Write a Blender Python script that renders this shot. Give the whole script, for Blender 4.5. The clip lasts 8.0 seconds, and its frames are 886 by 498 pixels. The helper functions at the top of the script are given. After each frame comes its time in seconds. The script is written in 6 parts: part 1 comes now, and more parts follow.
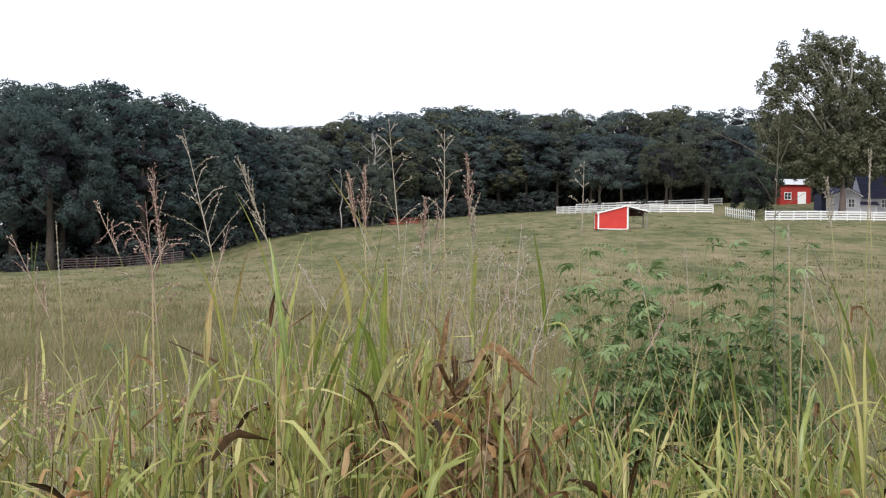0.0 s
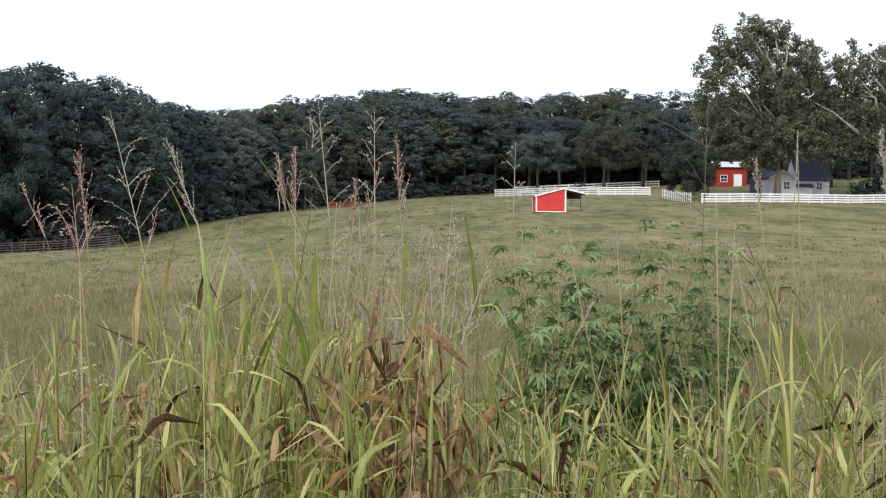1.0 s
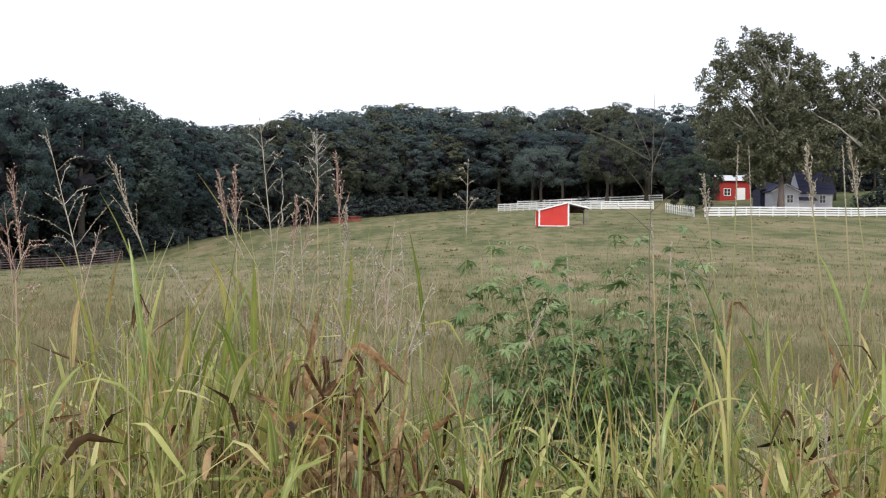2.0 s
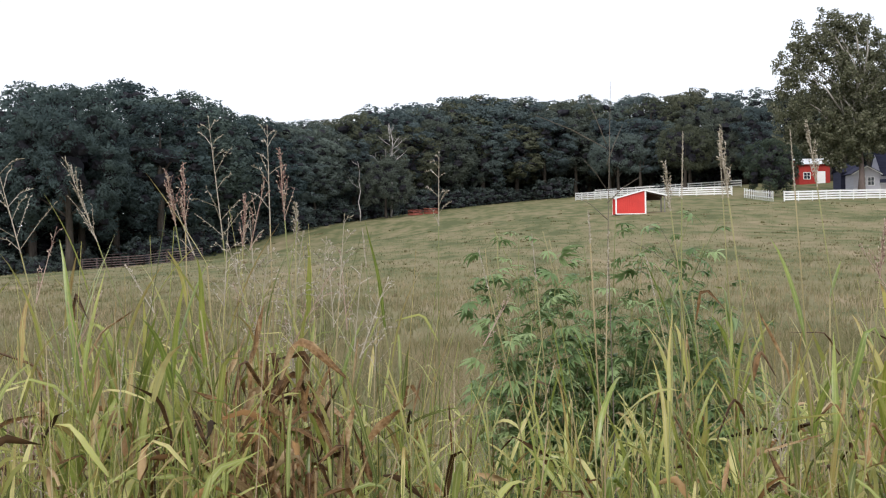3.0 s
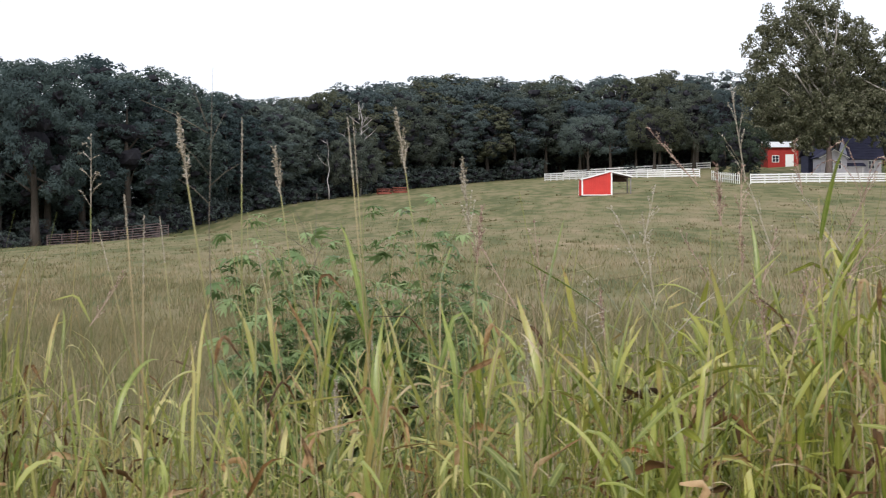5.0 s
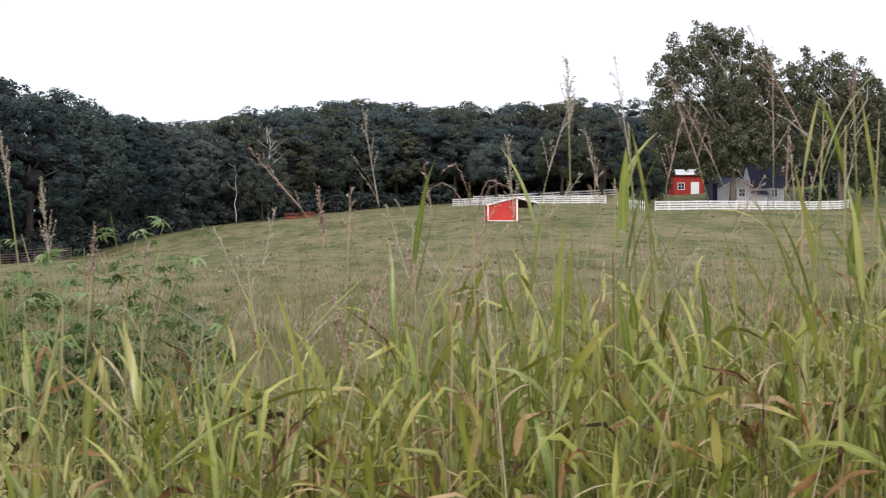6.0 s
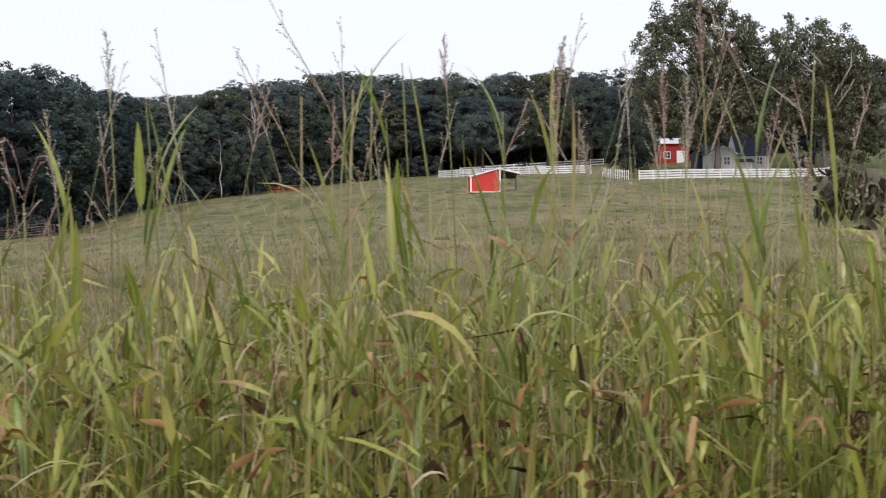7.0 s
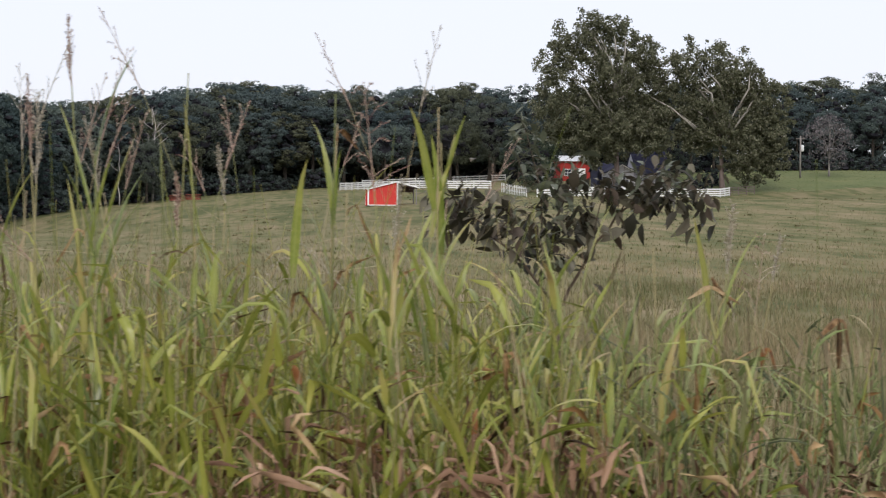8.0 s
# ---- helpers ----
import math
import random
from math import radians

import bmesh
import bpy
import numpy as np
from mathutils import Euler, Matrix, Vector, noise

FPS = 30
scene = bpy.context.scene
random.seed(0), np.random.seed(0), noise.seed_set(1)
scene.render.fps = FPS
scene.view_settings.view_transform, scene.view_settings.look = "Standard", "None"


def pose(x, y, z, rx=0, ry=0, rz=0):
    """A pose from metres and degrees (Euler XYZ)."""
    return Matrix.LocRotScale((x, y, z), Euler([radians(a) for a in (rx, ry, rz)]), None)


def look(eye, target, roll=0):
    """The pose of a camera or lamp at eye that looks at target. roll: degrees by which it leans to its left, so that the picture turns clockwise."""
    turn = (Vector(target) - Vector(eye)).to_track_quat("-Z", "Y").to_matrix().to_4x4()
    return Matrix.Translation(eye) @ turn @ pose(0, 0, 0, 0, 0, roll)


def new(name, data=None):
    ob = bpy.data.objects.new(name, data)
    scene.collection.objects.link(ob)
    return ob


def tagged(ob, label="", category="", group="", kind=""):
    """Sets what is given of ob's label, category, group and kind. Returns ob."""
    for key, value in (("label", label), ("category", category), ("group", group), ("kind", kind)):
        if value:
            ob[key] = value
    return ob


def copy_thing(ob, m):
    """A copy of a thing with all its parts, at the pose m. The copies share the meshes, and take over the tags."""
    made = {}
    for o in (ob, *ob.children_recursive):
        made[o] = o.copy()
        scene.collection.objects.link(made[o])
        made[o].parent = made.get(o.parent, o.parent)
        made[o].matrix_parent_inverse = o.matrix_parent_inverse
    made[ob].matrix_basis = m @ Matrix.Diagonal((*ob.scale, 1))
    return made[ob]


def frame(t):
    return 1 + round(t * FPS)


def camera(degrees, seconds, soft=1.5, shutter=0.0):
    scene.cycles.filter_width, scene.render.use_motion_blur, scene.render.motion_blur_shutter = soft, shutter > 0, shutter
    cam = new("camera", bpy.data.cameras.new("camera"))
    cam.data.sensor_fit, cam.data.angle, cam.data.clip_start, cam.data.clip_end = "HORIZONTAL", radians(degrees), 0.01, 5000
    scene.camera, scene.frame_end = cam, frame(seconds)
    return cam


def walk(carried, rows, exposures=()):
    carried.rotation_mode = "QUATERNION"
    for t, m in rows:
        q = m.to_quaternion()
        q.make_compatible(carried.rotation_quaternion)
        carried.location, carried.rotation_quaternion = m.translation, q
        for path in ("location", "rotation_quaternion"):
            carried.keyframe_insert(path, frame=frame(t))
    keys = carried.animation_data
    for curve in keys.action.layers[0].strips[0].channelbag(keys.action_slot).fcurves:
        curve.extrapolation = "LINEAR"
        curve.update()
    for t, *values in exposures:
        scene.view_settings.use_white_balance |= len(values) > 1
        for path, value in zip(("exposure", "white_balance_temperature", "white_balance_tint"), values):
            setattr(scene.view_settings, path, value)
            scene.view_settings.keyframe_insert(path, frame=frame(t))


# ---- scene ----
cam = camera(30, 8.0, soft=1.15, shutter=0.13)

# a slow sideways walk along the roadside weeds
walk(cam, [
    (0.0, pose(0.000, 0.000, 1.500, 90.180, -0.677, -0.002)),
    (0.5, pose(0.005, 0.000, 1.499, 89.885, -0.674, -1.262)),
    (1.0, pose(0.019, 0.004, 1.498, 89.611, -0.523, -2.132)),
    (1.5, pose(0.079, 0.013, 1.501, 89.881, -0.321, -2.260)),
    (1.7, pose(0.110, 0.013, 1.502, 90.136, -0.360, -2.358)),
    (2.8, pose(0.383, 0.040, 1.508, 89.910, 0.600, 0.428)),
    (3.0, pose(0.460, 0.041, 1.508, 89.825, 0.913, 0.788)),
    (3.5, pose(0.619, 0.033, 1.511, 89.705, 0.911, 1.381)),
    (4.0, pose(0.808, 0.006, 1.514, 89.511, 1.039, 1.284)),
    (4.5, pose(1.051, 0.004, 1.513, 89.268, 0.812, 0.727)),
    (4.7, pose(1.174, -0.010, 1.512, 89.016, 0.756, 0.543)),
    (5.8, pose(1.912, 0.005, 1.501, 89.833, -0.433, -2.661)),
    (6.0, pose(2.077, 0.013, 1.500, 89.960, -0.021, -3.120)),
    (6.5, pose(2.531, 0.028, 1.497, 89.615, 0.535, -3.810)),
    (7.0, pose(3.107, 0.006, 1.500, 88.979, 0.696, -3.361)),
    (7.5, pose(3.712, -0.014, 1.505, 88.885, -0.513, -5.246)),
    (8.0, pose(4.350, -0.007, 1.512, 89.433, -0.515, -6.536)),
], exposures=[(0.0, 0.14, 6280, 10.5), (4.7, 0.11, 6350, 11), (6.0, 0.06, 6400, 12.5), (7.0, -0.10, 6380, 12.5), (8.0, -0.16, 6420, 11.5)])

# ---------------------------------------------------------------- sky and light
world = bpy.data.worlds.new("overcast_sky")
scene.world = world
world.use_nodes = True
wn, wl = world.node_tree.nodes, world.node_tree.links
wn.clear()
sky = wn.new("ShaderNodeTexSky")
sky.sky_type = "NISHITA"
sky.sun_disc = False
sky.sun_elevation, sky.sun_rotation = radians(39), radians(188)
sky.air_density, sky.dust_density, sky.ozone_density = 1.0, 3.0, 1.0
grey = wn.new("ShaderNodeMix")
grey.data_type = "RGBA"
grey.inputs["Factor"].default_value = 0.72
grey.inputs["B"].default_value = (11.9, 12.1, 13.0, 1)      # even cloud cover
back = wn.new("ShaderNodeBackground")
back.inputs["Strength"].default_value = 0.107
out = wn.new("ShaderNodeOutputWorld")
wl.new(sky.outputs["Color"], grey.inputs["A"])
wl.new(grey.outputs["Result"], back.inputs["Color"])
wl.new(back.outputs["Background"], out.inputs["Surface"])

sun_data = bpy.data.lights.new("sun", "SUN")
sun_data.energy, sun_data.angle, sun_data.color = 1.75, radians(18), (1.0, 0.95, 0.88)
sun = new("sun", sun_data)
sun.matrix_world = look((0, 0, 60), (5.6, 39.6, 60 - 32))


# ---------------------------------------------------------------- materials
def ramp_colors(node, stops):
    el = node.color_ramp.elements
    while len(el) < len(stops):
        el.new(0.5)
    for e, (p, c) in zip(el, stops):
        e.position, e.color = p, (*c, 1)


def surface(name, stops, rough=0.8, vary="position", scale=2.0, fine=18.0, bump=0.3, translucent=0.0, metal=0.0,
            spec=0.3, mixrand=0.5, stretch=(1, 1, 1), dist=0.02, grain=0.35, greener=None, dry_tip=0.0, midrib=None):
    """Procedural material: two scales of noise and a random value picked from a colour ramp."""
    m = bpy.data.materials.new(name)
    m.use_nodes = True
    n, l = m.node_tree.nodes, m.node_tree.links
    bsdf, outp = n["Principled BSDF"], n["Material Output"]
    geo = n.new("ShaderNodeNewGeometry")
    tc = n.new("ShaderNodeTexCoord")
    mp = n.new("ShaderNodeMapping")
    mp.inputs["Scale"].default_value = stretch
    l.new(geo.outputs["Position"] if vary != "object" else tc.outputs["Object"], mp.inputs["Vector"])
    big, small = n.new("ShaderNodeTexNoise"), n.new("ShaderNodeTexNoise")
    big.inputs["Scale"].default_value, small.inputs["Scale"].default_value = scale, fine
    big.inputs["Detail"].default_value, small.inputs["Detail"].default_value = 5, 6
    l.new(mp.outputs["Vector"], big.inputs["Vector"])
    l.new(mp.outputs["Vector"], small.inputs["Vector"])
    mix = n.new("ShaderNodeMix")
    mix.inputs["Factor"].default_value = grain
    l.new(big.outputs["Fac"], mix.inputs["A"])
    l.new(small.outputs["Fac"], mix.inputs["B"])
    value = mix.outputs["Result"]
    if vary in ("island", "each"):
        rnd = n.new("ShaderNodeMix")
        rnd.inputs["Factor"].default_value = mixrand
        l.new(value, rnd.inputs["A"])
        if vary == "island":
            l.new(geo.outputs["Random Per Island"], rnd.inputs["B"])
        else:
            info = n.new("ShaderNodeObjectInfo")
            l.new(info.outputs["Random"], rnd.inputs["B"])
        value = rnd.outputs["Result"]
    if greener:      # pasture that is less dried out further up the slope
        xyz, far, less = n.new("ShaderNodeSeparateXYZ"), n.new("ShaderNodeMapRange"), n.new("ShaderNodeMath")
        l.new(geo.outputs["Position"], xyz.inputs["Vector"])
        l.new(xyz.outputs["Y"], far.inputs["Value"])
        far.inputs["From Min"].default_value, far.inputs["From Max"].default_value = greener[0], greener[1]
        far.inputs["To Max"].default_value = greener[2]
        less.operation = "SUBTRACT"
        l.new(value, less.inputs[0])
        l.new(far.outputs["Result"], less.inputs[1])
        value = less.outputs["Value"]
    if midrib:      # leaves that dry out towards the tip and carry a pale rib
        m["leaf_coordinates"] = True
        at, uv = n.new("ShaderNodeAttribute"), n.new("ShaderNodeSeparateXYZ")
        at.attribute_name = "leaf"
        l.new(at.outputs["Vector"], uv.inputs["Vector"])
        tip, more = n.new("ShaderNodeMapRange"), n.new("ShaderNodeMath")
        tip.inputs["From Min"].default_value, tip.inputs["From Max"].default_value = 0.15, 1.0
        tip.inputs["To Min"].default_value, tip.inputs["To Max"].default_value = -0.35 * dry_tip, dry_tip
        l.new(uv.outputs["X"], tip.inputs["Value"])
        l.new(value, more.inputs[0])
        l.new(tip.outputs["Result"], more.inputs[1])
        value = more.outputs["Value"]
    ramp = n.new("ShaderNodeValToRGB")
    ramp_colors(ramp, stops)
    l.new(value, ramp.inputs["Fac"])
    color = ramp.outputs["Color"]
    if midrib:
        side, rib, mixed = n.new("ShaderNodeMath"), n.new("ShaderNodeMapRange"), n.new("ShaderNodeMix")
        side.operation, mixed.data_type = "ABSOLUTE", "RGBA"
        l.new(uv.outputs["Y"], side.inputs[0])
        l.new(side.outputs["Value"], rib.inputs["Value"])
        rib.inputs["From Min"].default_value, rib.inputs["From Max"].default_value = 0.06, 0.30
        rib.inputs["To Min"].default_value, rib.inputs["To Max"].default_value = 0.55, 0.0
        l.new(rib.outputs["Result"], mixed.inputs["Factor"])
        l.new(color, mixed.inputs["A"])
        mixed.inputs["B"].default_value = (*midrib, 1)
        color = mixed.outputs["Result"]
    l.new(color, bsdf.inputs["Base Color"])
    bsdf.inputs["Roughness"].default_value = rough
    bsdf.inputs["Metallic"].default_value = metal
    bsdf.inputs["Specular IOR Level"].default_value = spec
    if bump:
        b = n.new("ShaderNodeBump")
        b.inputs["Strength"].default_value, b.inputs["Distance"].default_value = bump, dist
        l.new(small.outputs["Fac"], b.inputs["Height"])
        l.new(b.outputs["Normal"], bsdf.inputs["Normal"])
    if translucent:
        t, ms = n.new("ShaderNodeBsdfTranslucent"), n.new("ShaderNodeMixShader")
        ms.inputs["Fac"].default_value = translucent
        l.new(color, t.inputs["Color"])
        l.new(bsdf.outputs["BSDF"], ms.inputs[1])
        l.new(t.outputs["BSDF"], ms.inputs[2])
        l.new(ms.outputs["Shader"], outp.inputs["Surface"])
    return m


M = {}
M["field"] = surface("field_soil_and_thatch", [(0.37, (0.100, 0.110, 0.049)), (0.445, (0.150, 0.147, 0.07)), (0.5, (0.195, 0.174, 0.094)), (0.555, (0.215, 0.183, 0.104)), (0.63, (0.28, 0.226, 0.14))], 0.95, scale=0.19, fine=0.8, bump=0.4, spec=0.05, stretch=(1, 0.22, 0), dist=0.15, grain=0.5, greener=(60, 165, 0.05))
M["meadow"] = surface("meadow_grass_blades", [(0.34, (0.15, 0.156, 0.072)), (0.44, (0.22, 0.208, 0.104)), (0.53, (0.29, 0.247, 0.136)), (0.64, (0.41, 0.322, 0.20))], 0.8, "island", scale=0.2, fine=1.3, bump=0, translucent=0.5, spec=0.1, mixrand=0.13, stretch=(1, 0.4, 0), grain=0.5)
M["pasture"] = surface("grazed_pasture_blades", [(0.37, (0.108, 0.118, 0.053)), (0.445, (0.16, 0.157, 0.075)), (0.5, (0.208, 0.186, 0.1)), (0.555, (0.23, 0.196, 0.11)), (0.63, (0.30, 0.243, 0.15))], 0.85, "island", scale=0.19, fine=0.8, bump=0, translucent=0.5, spec=0.05, mixrand=0.16, stretch=(1, 0.22, 0), grain=0.5, greener=(60, 165, 0.05))
M["tuft"] = surface("tufted_pasture_grass", [(0.34, (0.122, 0.134, 0.058)), (0.43, (0.165, 0.162, 0.076)), (0.52, (0.208, 0.188, 0.1)), (0.6, (0.27, 0.221, 0.135)), (0.7, (0.32, 0.25, 0.163))], 0.85, "island", scale=0.19, fine=1.3, bump=0, translucent=0.5, spec=0.08, mixrand=0.2, stretch=(1, 0.5, 0), grain=0.5)
M["lawn"] = surface("mown_lawn", [(0.3, (0.095, 0.12, 0.05)), (0.5, (0.135, 0.155, 0.066)), (0.7, (0.175, 0.18, 0.085))], 0.9, scale=0.12, fine=2.0, bump=0.4, spec=0.1)
# pale bluish lift in the oak and understory leaves imitates distance haze
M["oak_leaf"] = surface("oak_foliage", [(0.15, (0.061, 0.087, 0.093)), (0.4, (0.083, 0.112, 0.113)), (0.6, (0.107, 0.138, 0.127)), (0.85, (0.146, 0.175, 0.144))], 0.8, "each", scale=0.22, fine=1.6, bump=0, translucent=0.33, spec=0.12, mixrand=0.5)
# oak foliage again, darkened for the nearer grove with less haze
M["dark_leaf"] = surface("oak_foliage_thin_haze", [(0.15, (0.041, 0.064, 0.070)), (0.4, (0.061, 0.088, 0.087)), (0.6, (0.081, 0.112, 0.099)), (0.85, (0.116, 0.148, 0.116))], 0.8, "each", scale=0.22, fine=1.6, bump=0, translucent=0.33, spec=0.12, mixrand=0.4)
M["dull_oak_leaf"] = surface("dull_brownish_foliage", [(0.15, (0.061, 0.077, 0.066)), (0.5, (0.087, 0.105, 0.084)), (0.85, (0.117, 0.131, 0.098))], 0.8, "each", scale=0.25, fine=1.5, bump=0, translucent=0.3, spec=0.12, mixrand=0.4)
M["olive_leaf"] = surface("olive_foliage", [(0.2, (0.066, 0.078, 0.053)), (0.5, (0.09, 0.10, 0.064)), (0.8, (0.118, 0.122, 0.077))], 0.8, "each", scale=0.3, fine=1.5, bump=0, translucent=0.28, spec=0.15, mixrand=0.4)
# the palest stops fleck random leaves like sunlit glints and sky gaps
M["syc_leaf"] = surface("sycamore_foliage", [(0.25, (0.076, 0.084, 0.049)), (0.45, (0.122, 0.129, 0.074)), (0.62, (0.173, 0.177, 0.110)), (0.76, (0.252, 0.250, 0.181)), (0.88, (0.462, 0.455, 0.421))], 0.6, "island", scale=0.3, fine=1.6, bump=0, translucent=0.33, spec=0.2, mixrand=0.52)
M["dull_leaf"] = surface("dull_dying_foliage", [(0.2, (0.1, 0.092, 0.095)), (0.5, (0.165, 0.15, 0.155)), (0.8, (0.23, 0.21, 0.215))], 0.8, "island", scale=0.4, fine=2, bump=0, translucent=0.2, spec=0.1)
M["broadleaf_leaf"] = surface("dark_broadleaf_foliage", [(0.2, (0.032, 0.045, 0.034)), (0.6, (0.050, 0.068, 0.046)), (0.9, (0.074, 0.092, 0.059))], 0.8, "island", scale=0.3, fine=2, bump=0, translucent=0.15, spec=0.1, mixrand=0.4)
# near-black blue-grey that paints the shade between boughs
M["crown_shade"] = surface("shade_inside_crown", [(0.3, (0.022, 0.022, 0.027)), (0.7, (0.042, 0.042, 0.049))], 0.95, scale=1.5, fine=6, bump=0, spec=0.05)
M["bark"] = surface("dark_bark", [(0.3, (0.045, 0.038, 0.032)), (0.6, (0.09, 0.078, 0.066)), (0.8, (0.13, 0.115, 0.1))], 0.95, "object", scale=1.2, fine=9, bump=0.8, spec=0.1, stretch=(3, 3, 0.6), dist=0.05)
M["syc_bark"] = surface("brown_sycamore_bark", [(0.3, (0.13, 0.10, 0.092)), (0.5, (0.19, 0.15, 0.138)), (0.7, (0.27, 0.225, 0.205))], 0.9, "object", scale=0.8, fine=5, bump=0.6, spec=0.1, stretch=(2, 2, 0.5))
M["pale_bark"] = surface("pale_sycamore_bark", [(0.3, (0.204, 0.184, 0.156)), (0.5, (0.326, 0.306, 0.272)), (0.7, (0.449, 0.428, 0.394))], 0.85, "object", scale=0.6, fine=4, bump=0.4, spec=0.1, stretch=(1, 1, 0.5))
M["grey_wood"] = surface("weathered_grey_wood", [(0.3, (0.16, 0.145, 0.135)), (0.6, (0.28, 0.26, 0.245)), (0.8, (0.36, 0.34, 0.32))], 0.9, "object", scale=2, fine=25, bump=0.4, spec=0.1, stretch=(4, 4, 0.5))
M["bleached_wood"] = surface("bleached_dead_wood", [(0.3, (0.34, 0.31, 0.30)), (0.6, (0.48, 0.45, 0.44)), (0.8, (0.58, 0.55, 0.53))], 0.85, "object", scale=2, fine=25, bump=0.4, spec=0.1, stretch=(4, 4, 0.5))
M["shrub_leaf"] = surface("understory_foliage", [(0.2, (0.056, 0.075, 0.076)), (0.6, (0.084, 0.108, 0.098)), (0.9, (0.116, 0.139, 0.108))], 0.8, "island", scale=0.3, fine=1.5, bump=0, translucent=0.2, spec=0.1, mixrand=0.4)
M["white_paint"] = surface("white_fence_paint", [(0.3, (0.76, 0.76, 0.75)), (0.6, (0.85, 0.85, 0.84)), (0.8, (0.88, 0.88, 0.87))], 0.6, scale=1.5, fine=14, bump=0.1, spec=0.4)
M["red_metal"] = surface("red_painted_sheet_metal", [(0.3, (0.50, 0.035, 0.028)), (0.55, (0.60, 0.045, 0.035)), (0.8, (0.66, 0.06, 0.045))], 0.55, "object", scale=1.1, fine=9, bump=0.15, spec=0.4)
M["barn_red"] = surface("barn_red_paint", [(0.3, (0.288, 0.028, 0.022)), (0.6, (0.368, 0.036, 0.029)), (0.8, (0.400, 0.048, 0.040))], 0.75, "object", scale=0.8, fine=8, bump=0.3, spec=0.3, stretch=(3, 3, 0.5))
M["red_roof"] = surface("shed_roof_sheet", [(0.3, (0.38, 0.03, 0.025)), (0.7, (0.5, 0.05, 0.04))], 0.5, "object", scale=0.8, fine=6, bump=0.2, spec=0.5)
M["white_roof"] = surface("white_metal_roof", [(0.3, (0.62, 0.64, 0.66)), (0.7, (0.78, 0.79, 0.80))], 0.45, "object", scale=0.7, fine=6, bump=0.15, spec=0.5)
M["siding"] = surface("grey_clapboard", [(0.3, (0.494, 0.488, 0.528)), (0.6, (0.585, 0.572, 0.620)), (0.8, (0.637, 0.624, 0.673))], 0.75, "object", scale=0.7, fine=5, bump=0.5, spec=0.25, stretch=(0.4, 0.4, 6), dist=0.03)
M["pale_panel"] = surface("pale_grey_door_panel", [(0.3, (0.50, 0.48, 0.50)), (0.7, (0.60, 0.58, 0.59))], 0.6, "object", scale=0.8, fine=6, bump=0.1, spec=0.3)
M["slate"] = surface("blue_grey_shingles", [(0.3, (0.035, 0.036, 0.068)), (0.6, (0.055, 0.056, 0.101)), (0.8, (0.075, 0.075, 0.128))], 0.85, "object", scale=0.9, fine=7, bump=0.6, spec=0.2, stretch=(1, 3, 3))
# navy colour of the block that stands in for deep shade
M["shade_blue"] = surface("deep_shade_blue", [(0.3, (0.04, 0.042, 0.073)), (0.7, (0.065, 0.068, 0.114))], 0.8, "object", scale=0.8, fine=6, bump=0.4, spec=0.2, stretch=(0.4, 0.4, 6))
# dark stops put the shade of the shed's open bay into the timber
M["dark_inside"] = surface("shaded_timber", [(0.3, (0.05, 0.035, 0.03)), (0.7, (0.09, 0.07, 0.06))], 0.9, "object", scale=1.5, fine=10, bump=0.3)
M["steel"] = surface("rusty_galvanised_pipe", [(0.3, (0.14, 0.10, 0.097)), (0.6, (0.21, 0.155, 0.15)), (0.8, (0.17, 0.10, 0.08))], 0.6, "object", scale=2.0, fine=14, bump=0.1, metal=0.2)
M["red_pipe"] = surface("red_painted_pipe", [(0.3, (0.21, 0.06, 0.042)), (0.7, (0.32, 0.10, 0.07))], 0.6, "object", scale=2, fine=14, bump=0.1)
M["glass"] = bpy.data.materials.new("window_glass")
M["glass"].use_nodes = True
gb = M["glass"].node_tree.nodes["Principled BSDF"]
gb.inputs["Base Color"].default_value = (0.03, 0.035, 0.045, 1)
gb.inputs["Roughness"].default_value = 0.05
gb.inputs["Specular IOR Level"].default_value = 0.6
# roadside plants
M["blade"] = surface("green_grass_leaf", [(0.22, (0.083, 0.129, 0.022)), (0.38, (0.160, 0.220, 0.037)), (0.52, (0.260, 0.310, 0.063)), (0.66, (0.387, 0.392, 0.103)), (0.75, (0.444, 0.382, 0.129)), (0.84, (0.255, 0.159, 0.056))], 0.35, "each", scale=18, fine=110, bump=0.25, translucent=0.3, spec=0.6, mixrand=0.36, dist=0.002, grain=0.4, dry_tip=0.10, midrib=(0.38, 0.41, 0.14))
M["blade_mass"] = surface("green_grass_leaf_mass", [(0.17, (0.056, 0.073, 0.012)), (0.34, (0.162, 0.196, 0.028)), (0.52, (0.283, 0.310, 0.049)), (0.66, (0.380, 0.380, 0.076)), (0.765, (0.464, 0.405, 0.124)), (0.82, (0.389, 0.270, 0.108)), (0.874, (0.178, 0.110, 0.049))], 0.35, "island", scale=9, fine=70, bump=0.15, translucent=0.26, spec=0.55, mixrand=0.55, dist=0.002, dry_tip=0.10, midrib=(0.40, 0.40, 0.13))
M["fine_mass"] = surface("fine_pale_grass", [(0.212, (0.111, 0.138, 0.034)), (0.34, (0.211, 0.248, 0.062)), (0.5, (0.345, 0.386, 0.100)), (0.628, (0.489, 0.484, 0.157)), (0.732, (0.612, 0.550, 0.232)), (0.796, (0.401, 0.303, 0.107)), (0.86, (0.178, 0.115, 0.042))], 0.45, "island", scale=5, fine=50, bump=0.12, translucent=0.35, spec=0.4, mixrand=0.65, dist=0.002, dry_tip=0.08, midrib=(0.46, 0.45, 0.22))
